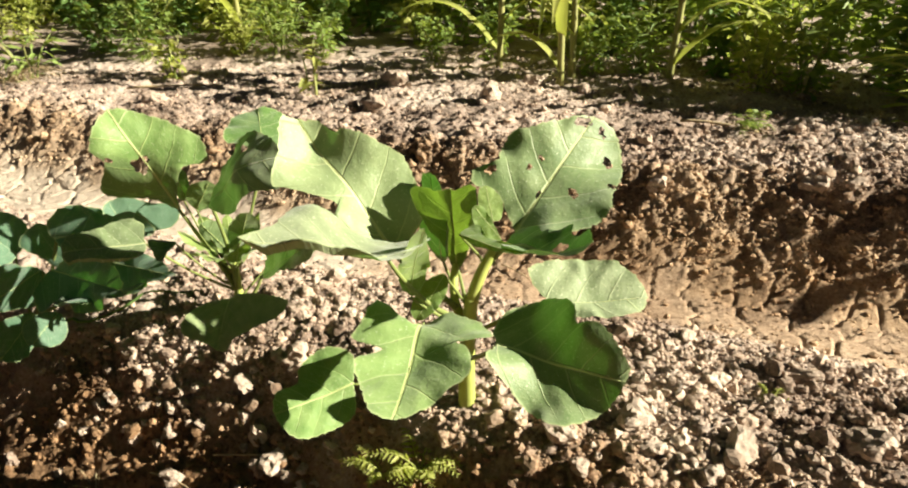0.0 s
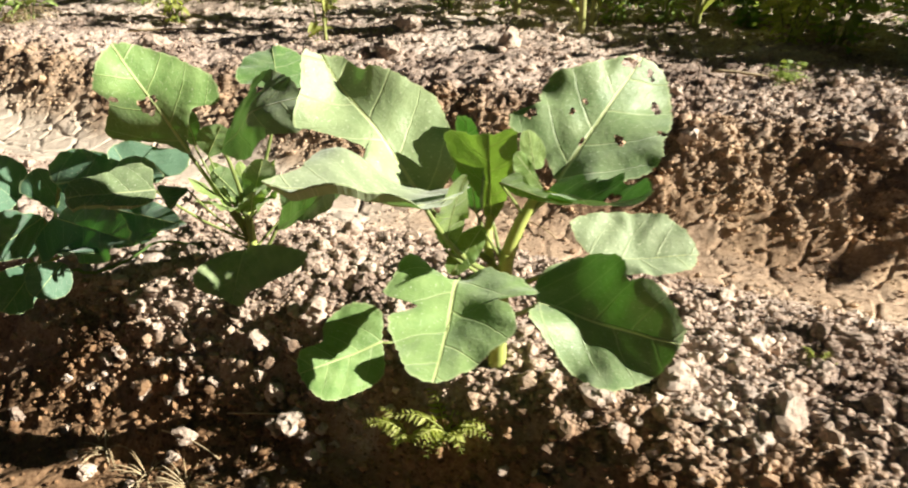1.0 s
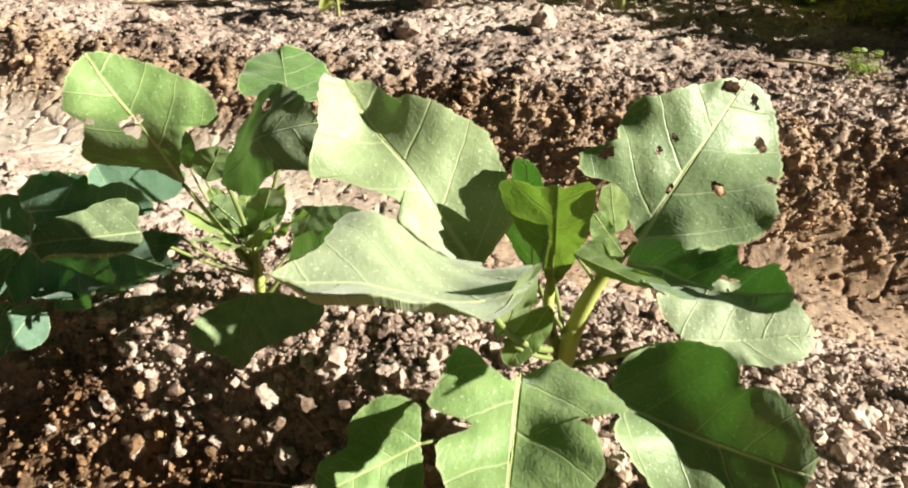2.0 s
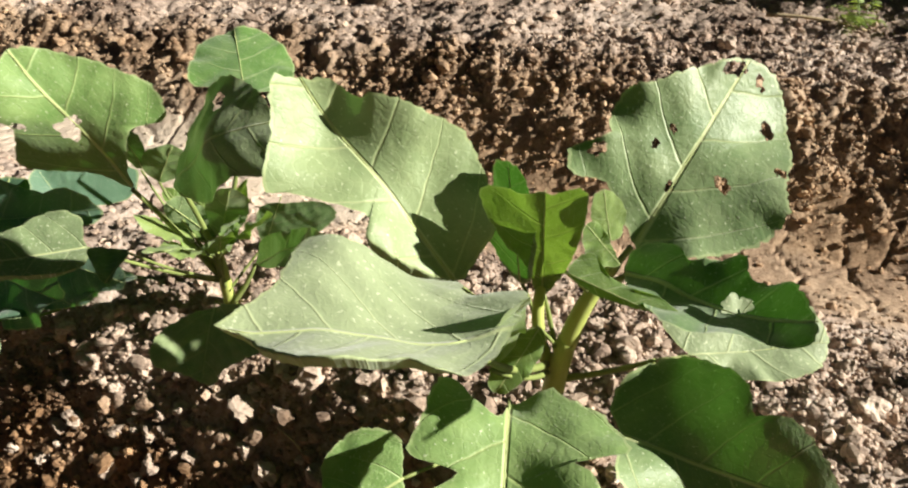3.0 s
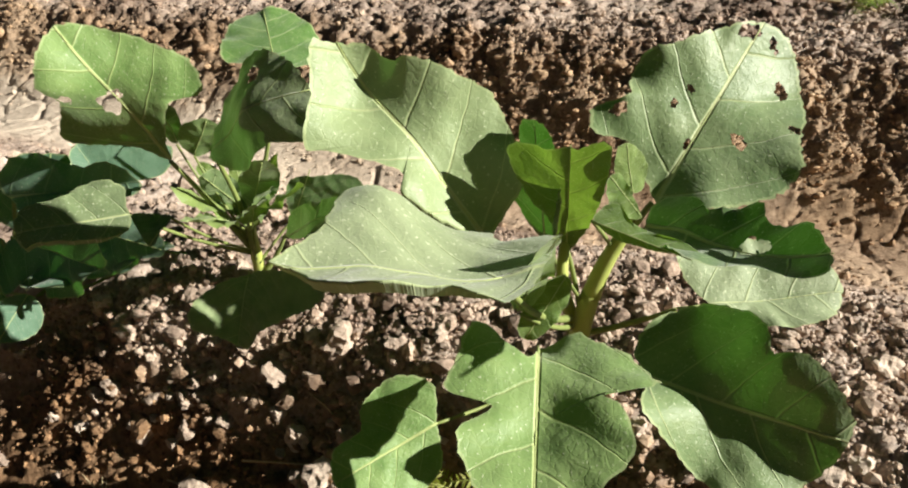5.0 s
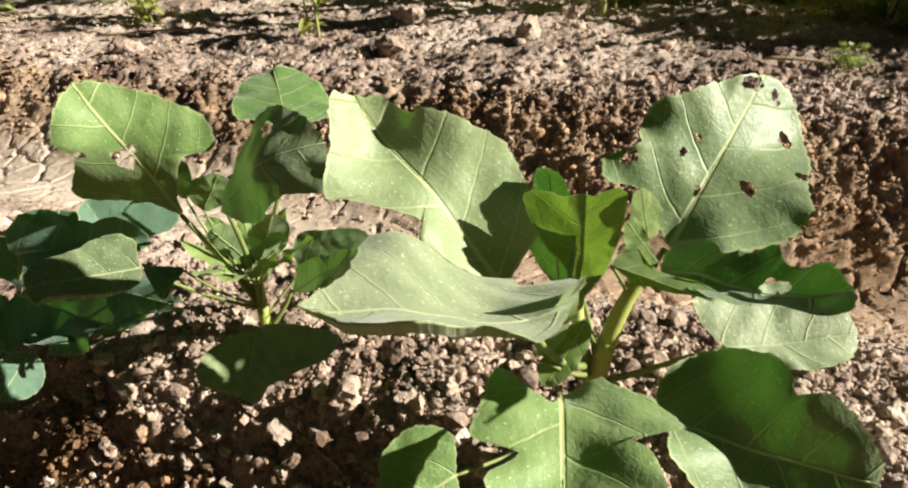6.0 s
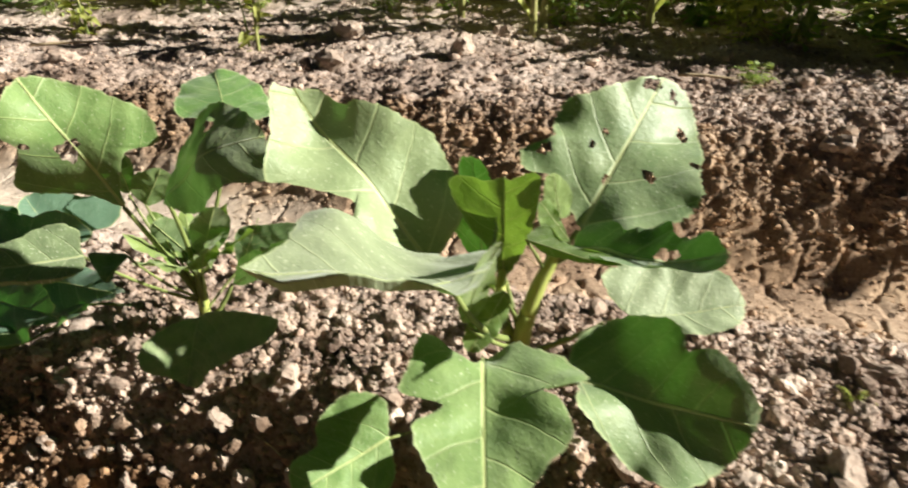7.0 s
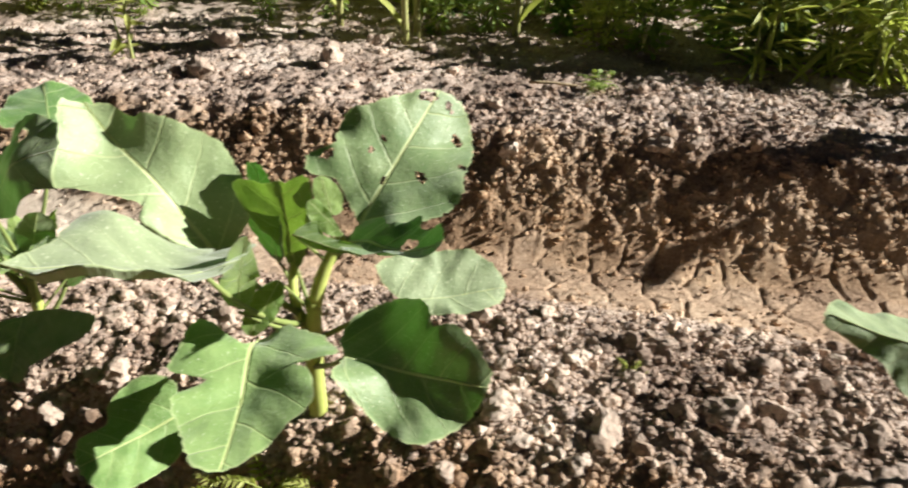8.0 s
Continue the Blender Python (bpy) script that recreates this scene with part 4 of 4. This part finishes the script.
leaf(plant_c, (-0.636, 0.950, 0.082), (-0.412, 0.900, 0.128), (0.000, 0.000, 0.000), (-0.181, -0.969, -0.171), (0.028, 0.741, 0.671),
     [(0.0, -0.01), (0.13, 0.08), (0.43, 0.05), (0.7, 0.06), (0.93, 0.05), (1.05, -0.02), (0.91, -0.08), (0.86, -0.15), (0.58, -0.17), (0.46, -0.24), (0.28, -0.23)], material=LEAF_BLUE, stem_from=(-0.70, 0.99, 0.0), rings=16, sectors=64, wave=0.03)
leaf(plant_c, (-0.614, 0.970, 0.155), (-0.456, 0.950, 0.184), (0.000, 0.000, 0.000), (-0.094, -0.982, -0.162), (-0.102, 0.466, 0.879),
     [(0.0, -0.01), (-0.01, 0.17), (0.2, 0.3), (0.43, 0.23), (0.64, 0.15), (0.83, 0.15), (1.03, 0.04), (1.05, -0.12), (0.77, -0.14), (0.53, -0.18), (0.28, -0.23)], material=LEAF_BLUE, stem_from=(-0.70, 0.99, 0.0), rings=16, sectors=64, wave=0.03)

# ---- the plant past the right end of the bed, of which one leaf reaches in ----
plant_d = plant_at("aubergine_plant", 0.86, 0.50, "aubergine plant with a pale curled leaf tip", "vegetable plant", "vegetable row")
v, f = tube(bent((0.86, 0.50, -0.16), (0.86, 0.50, 0.02), (0.86, 0.505, 0.16), 8), [0.009 - 0.0005 * k for k in range(9)], 8)
part("stem", v, f, STALK, plant_d)
leaf(plant_d, (0.599, 0.500, 0.225), (0.498, 0.560, 0.246), (0.000, 0.000, 0.000), (0.483, 0.864, -0.146), (-0.436, -0.467, -0.769),
     [(-0.0, -0.0), (0.03, -0.6), (0.34, -0.54), (0.67, -0.35), (0.86, -0.35), (1.0, 0.06), (0.82, 0.13), (0.65, 0.16), (0.44, 0.28), (0.23, 0.43), (-0.02, 0.37)], stem_from=(0.86, 0.505, 0.14))


# the next plant of the row, out of view, whose shade falls into the furrow
next_plant = copy_thing(plant_b, pose(1.66, 1.12, float(soil_height(1.66, 1.12)), 0, 0, 200))
tagged(next_plant, "young aubergine plant beside the furrow")


# ---- weeds and crops behind the bed ----
def blade_leaves(rng, places, ways, lengths, widths, curl=0.3):
    """Small pointed leaves, each a bent folded blade, joined."""
    verts, faces = [], []
    for p, w, ln, wd in zip(places, ways, lengths, widths):
        w = Vector(w).normalized()
        side = w.cross(Vector((0, 0, 1)))
        side = side.normalized() if side.length > 0.05 else Vector((1, 0, 0))
        side = (Matrix.Rotation(rng.uniform(-0.9, 0.9), 3, w) @ side).normalized()
        up = side.cross(w)
        n = len(verts)
        p = Vector(p)
        verts += [p, p + w * ln * 0.3 + side * wd * 0.5 + up * wd * 0.18, p + w * ln * 0.3 - side * wd * 0.5 + up * wd * 0.18, p + w * ln * 0.34,
                  p + w * ln * 0.68 + side * wd * 0.36 - up * ln * curl * 0.2, p + w * ln * 0.68 - side * wd * 0.36 - up * ln * curl * 0.2, p + w * ln * 0.66 - up * ln * curl * 0.28, p + w * ln - up * ln * curl * 0.7]
        faces += [(n, n + 1, n + 3), (n, n + 3, n + 2), (n + 1, n + 4, n + 6, n + 3), (n + 3, n + 6, n + 5, n + 2), (n + 4, n + 7, n + 6), (n + 6, n + 7, n + 5)]
    return verts, faces


def weed(seed, height, spread, leaves, length, width, material, stems, lean=0.5, low=0.0):
    """A branching weed: stems and a crown of separate small leaves."""
    rng = random.Random(seed)
    ob = new("weed")
    ob.empty_display_size = 0.05
    twigs = []
    for k in range(stems):
        an = rng.uniform(0, 6.28)
        r = spread * rng.uniform(0.3, 1.0)
        top = Vector((math.cos(an) * r, math.sin(an) * r, height * rng.uniform(0.65, 1.0)))
        pts = bent((math.cos(an) * 0.015, math.sin(an) * 0.015, -0.05), (top.x * lean * 0.5, top.y * lean * 0.5, top.z * 0.55), top, 7)
        twigs.append(pts)
        v, f = tube(pts, [0.0055 * (1 - 0.11 * i) for i in range(8)], 6)
        part("stem", v, f, CANE if k % 2 else STALK, ob)
    places, ways, lens, wids = [], [], [], []
    for _ in range(leaves):
        pts = rng.choice(twigs)
        t = rng.uniform(low, 1.0) ** 0.8 * (len(pts) - 1)
        i = min(int(t), len(pts) - 2)
        p = pts[i].lerp(pts[i + 1], t - i)
        an = rng.uniform(0, 6.28)
        w = Vector((math.cos(an), math.sin(an), rng.uniform(-0.5, 0.7)))
        off = spread * 0.35 * rng.random() ** 1.5
        places.append(p + w * off)
        ways.append(w), lens.append(length * rng.uniform(0.6, 1.2)), wids.append(width * rng.uniform(0.6, 1.2))
    v, f = blade_leaves(rng, places, ways, lens, wids)
    tagged(part("foliage", v, f, material, ob, smooth=False), kind="stuff")
    return ob


def stand(ob, x, y, turn, size, label, category="weed", group="weeds behind the bed"):
    ob.matrix_basis = Matrix.Translation((x, y, float(soil_height(x, y)) - 0.005)) @ Matrix.Rotation(turn, 4, "Z") @ Matrix.Diagonal((size, size, size, 1))
    return tagged(ob, label, category, group)


def weed_belt():
    rng = random.Random(17)
    kinds = [
        (weed(1, 0.55, 0.24, 230, 0.090, 0.050, WEED_DARK, 6), "dense dark green leafy weed"),
        (weed(2, 0.60, 0.24, 240, 0.085, 0.042, WEED, 6), "bushy green weed in sunlight"),
        (weed(3, 0.50, 0.24, 260, 0.060, 0.036, WEED_YELLOW, 7), "yellow-green weed lit from behind"),
        (weed(4, 0.75, 0.26, 280, 0.095, 0.048, WEED_DARK, 7), "tall dark green weed"),
        (weed(5, 0.45, 0.24, 300, 0.110, 0.018, WEED, 8), "narrow-leaved green weed with thin stems"),
    ]
    spots = []
    for row in range(6):
        for k in range(18):
            x = -2.6 + k * 0.245 + rng.uniform(-0.1, 0.1)
            s = float(np.interp(x, [-1.2, 0.0, 0.7, 1.0], [2.10, 2.34, 2.22, 2.12])) + row * 0.24 + rng.uniform(-0.06, 0.09)
            y = (s - ACROSS[0] * x) / ACROSS[1]
            spots.append((x, y, row))
    fresh = [True] * len(kinds)
    for x, y, row in spots:
        if row == 0:
            if x > 1.05:
                k = rng.choice((3, 0, 1, 4, 2))
            elif x > 0.45:
                k = (2, 2, 1, 4)[int(rng.random() * 4)]
            elif x > 0.1:
                k = rng.choice((4, 1))
            elif x > -0.55:
                k = 0 if rng.random() < 0.7 else 1
            else:
                k = rng.choice((1, 2, 4, 0))
        else:
            k = rng.choice((0, 1, 2, 3, 1, 2))
        ob, label = kinds[k]
        tall = (0.33, 0.36, 0.40, 0.42, 0.46, 0.5)[row] if x > 0.95 else (0.22, 0.33, 0.42, 0.50, 0.55, 0.60)[row]
        tall = 0.5 if row == 0 and 1.3 < x < 1.8 else tall
        size = rng.uniform(0.8, 1.15) * tall / (0.55, 0.60, 0.50, 0.75, 0.45)[k]
        if fresh[k]:
            fresh[k] = False
        else:
            ob = copy_thing(ob, Matrix.Identity(4))
        stand(ob, x, y, rng.uniform(0, 6.28), size, label)


weed_belt()
# the last two stand out of view, added to shade the far bed and bank
for x, y, seed, tall, leaves, leafage in ((1.36, 1.90, 41, 0.34, 320, WEED), (1.66, 1.86, 42, 0.36, 320, WEED_YELLOW), (1.94, 1.62, 44, 0.42, 420, WEED), (1.92, 1.36, 45, 0.30, 300, WEED)):
    stand(weed(seed, tall, 0.20, leaves, 0.08, 0.026, leafage, 9), x, y, seed, 1.0, "leafy green bush at the field's edge")
for x, y, seed in ((1.22, 1.76, 61), (1.40, 1.74, 62), (1.50, 1.64, 63), (1.58, 1.72, 64)):
    stand(weed(seed, 0.26, 0.12, 110, 0.15, 0.013, WEED_YELLOW, 5), x, y, seed, 1.0, "tuft of long yellow-green grass at the field's edge")


def maize(x, y, height, seed, label):
    rng = random.Random(seed)
    ob = new("maize_plant")
    ob.location = (x, y, float(soil_height(x, y)))
    tagged(ob, label, "maize", "maize behind the bed")
    z0 = ob.location.z
    lean = Vector((rng.uniform(-0.05, 0.05), rng.uniform(-0.03, 0.03), height))
    base = Vector((x, y, z0 - 0.03))
    pts = [base + lean * (i / 10) for i in range(11)]
    v, f = tube(pts, [0.011 * (1 - 0.06 * i) * (1.0 if i % 2 else 1.12) for i in range(11)], 10)
    part("stalk", v, f, CANE, ob)
    for k in range(7):
        an = rng.uniform(0, 3.14) + (k % 2) * 3.14
        start = base + lean * (0.07 + 0.10 * k)
        out = Vector((math.cos(an), math.sin(an) * 0.7, 0))
        ln = rng.uniform(0.32, 0.5)
        mid, end = start + out * ln * 0.45 + Vector((0, 0, ln * 0.55)), start + out * ln * 1.0 + Vector((0, 0, rng.uniform(-0.15, 0.15)))
        line = bent(start, mid, end, 12)
        side = out.cross(Vector((0, 0, 1))).normalized()
        verts, faces = [], []
        for i, p in enumerate(line):
            w = 0.019 * math.sin(math.pi * min(1, 0.25 + 0.75 * i / 12)) + 0.001
            verts += [p - side * w + Vector((0, 0, w * 0.4)), p, p + side * w + Vector((0, 0, w * 0.4))]
        for i in range(12):
            n = i * 3
            faces += [(n, n + 1, n + 4, n + 3), (n + 1, n + 2, n + 5, n + 4)]
        part("blade", verts, faces, WEED_YELLOW if k < 2 else WEED, ob, "yellowing blade" if k < 2 else "")
    return ob


maize(0.325, 2.13, 1.0, 1, "maize stalk with long arching green blades")
maize(0.655, 2.14, 0.9, 2, "maize stalk with long arching green blades")
maize(0.37, 2.20, 0.9, 3, "maize stalk with long arching green blades")
maize(-0.80, 2.72, 0.9, 4, "maize stalk with long arching green blades")
maize(0.15, 2.35, 1.0, 5, "maize stalk with long arching green blades")


# ---- small growth on the bed ----
def feathery(x, y, seed, fronds, size, label, material):
    """A seedling with feather-like fronds."""
    rng = random.Random(seed)
    ob = plant_at("seedling", x, y, label, "weed", "small weeds on the soil")
    o = ob.location
    verts, faces = [], []
    for k in range(fronds):
        an = rng.uniform(0, 6.28)
        out = Vector((math.cos(an), math.sin(an), 0))
        ln = size * rng.uniform(0.6, 1.1)
        line = bent(o, o + out * ln * 0.5 + Vector((0, 0, ln * 0.7)), o + out * ln + Vector((0, 0, ln * rng.uniform(0.1, 0.5))), 10)
        v, f = tube(line, [0.0012 * (1 - 0.07 * i) for i in range(11)], 5)
        side = out.cross(Vector((0, 0, 1)))
        places, ways, lens = [], [], []
        for i in range(2, 11):
            for sg in (-1, 1):
                places.append(line[i]), ways.append(out * 0.6 + side * sg + Vector((0, 0, rng.uniform(-0.2, 0.2)))), lens.append(ln * 0.34 * (1.15 - i / 11))
        v2, f2 = blade_leaves(rng, places, ways, lens, [q * 0.3 for q in lens])
        for vs, fs in ((v, f), (v2, f2)):
            n = len(verts)
            verts += vs
            faces += [tuple(i + n for i in q) for q in fs]
    tagged(part("fronds", verts, faces, material, ob, smooth=False), kind="stuff")
    return ob


feathery(-0.045, 0.695, 1, 13, 0.060, "pale green feathery seedling at the plant's foot", WEED_YELLOW)
feathery(-0.095, 0.71, 2, 11, 0.050, "pale green feathery seedling at the plant's foot", WEED_YELLOW)
feathery(0.72, 1.63, 3, 10, 0.075, "small grey-green weed on the far bed", WEED)
stand(weed(9, 0.20, 0.05, 18, 0.06, 0.022, WEED_YELLOW, 3), -0.43, 2.12, 0.4, 1.0, "yellow-green seedling at the weeds' edge", "weed", "small weeds on the soil")
stand(weed(10, 0.15, 0.10, 60, 0.05, 0.022, WEED_YELLOW, 4), -0.95, 2.42, 0.4, 1.0, "low yellow-green weed at the field's edge", "weed", "small weeds on the soil")
stand(weed(11, 0.16, 0.12, 70, 0.07, 0.014, WEED, 5), -1.45, 2.40, 0.4, 1.0, "low grey-green weed at the field's edge", "weed", "small weeds on the soil")
feathery(0.43, 0.76, 5, 5, 0.028, "tiny yellowish seedling among the clods", WEED_YELLOW)


def dry_grass(x, y, seed, count, size, label):
    rng = random.Random(seed)
    ob = plant_at("dry_grass", x, y, label, "dry grass", "dry grass tufts")
    o = ob.location
    verts, faces = [], []
    for _ in range(count):
        an = rng.uniform(0, 6.28)
        out = Vector((math.cos(an), math.sin(an), 0))
        s = o + out * rng.uniform(0, size * 0.35)
        ln = size * rng.uniform(0.5, 1.2)
        v, f = tube(bent(s, s + out * ln * 0.4 + Vector((0, 0, ln * 0.5)), s + out * ln + Vector((0, 0, rng.uniform(0.0, 0.02))), 6), [0.0009] * 6 + [0.0003], 4)
        n = len(verts)
        verts += v
        faces += [tuple(i + n for i in q) for q in f]
    tagged(part("blades", verts, faces, STRAW, ob), kind="stuff")
    return ob


dry_grass(-0.47, 0.75, 1, 22, 0.045, "tuft of dry straw-coloured grass in the furrow")
dry_grass(-0.40, 0.72, 2, 26, 0.04, "tuft of dry straw-coloured grass in the furrow")
dry_grass(-0.55, 0.80, 3, 16, 0.04, "tuft of dry straw-coloured grass in the furrow")
dry_grass(-1.5, 2.35, 4, 60, 0.14, "tuft of dry straw-coloured grass at the weeds' edge")
dry_grass(0.90, 2.02, 5, 30, 0.08, "tuft of dry straw-coloured grass at the weeds' edge")
dry_grass(1.30, 1.75, 6, 30, 0.08, "tuft of dry straw-coloured grass at the weeds' edge")


def twig(points, r, label):
    ob = new("twig", mesh_of("twig", *tube(points, [r * (1 - 0.05 * i) for i in range(len(points))], 6), STRAW))
    return tagged(ob, label, "twig", "dry twigs")


for k, (ax, ay, bx, by) in enumerate(((-0.275, 0.84, -0.235, 0.80), (-0.36, 0.80, -0.24, 0.765), (-0.46, 0.80, -0.36, 0.745), (0.10, 1.30, 0.16, 1.24), (0.95, 1.95, 1.08, 1.93), (-1.05, 2.25, -0.75, 2.27), (0.55, 1.66, 0.72, 1.60))):
    za, zb, zm = (float(soil_height(x, y)) for x, y in ((ax, ay), (bx, by), ((ax + bx) / 2, (ay + by) / 2)))
    twig(bent((ax, ay, za + 0.006), ((ax + bx) / 2 + 0.008, (ay + by) / 2, zm + 0.012), (bx, by, zb + 0.006), 8), 0.0015 if k < 4 else 0.004, "thin dry twig lying on the soil")


# ---- loose stones of the bed, pieces of the ground ----
def loose_stones():
    rng = random.Random(29)
    made = 0
    while made < 300:
        slope = made < 70  # lumps that rolled down the bed's near side
        x, y = (rng.uniform(-0.72, -0.10), rng.uniform(0.66, 0.99)) if slope else (rng.uniform(-0.6, 0.75), rng.uniform(0.58, 1.02))
        if rng.random() > float(roughness_at(across(x, y))) ** 2:
            continue
        r = (0.0088 if slope else 0.0062) / rng.uniform(0.35, 1.0) ** 0.8
        ob = new("stone", STONES[made % 14])
        ob.location = (x, y, float(soil_height(x, y)) + r * (0.0 if slope else 0.3))
        ob.rotation_euler = (rng.uniform(-0.6, 0.6), rng.uniform(-0.6, 0.6), rng.uniform(0, 6.28))
        ob.scale = (r, r, r)
        ob.parent = ground
        made += 1


loose_stones()
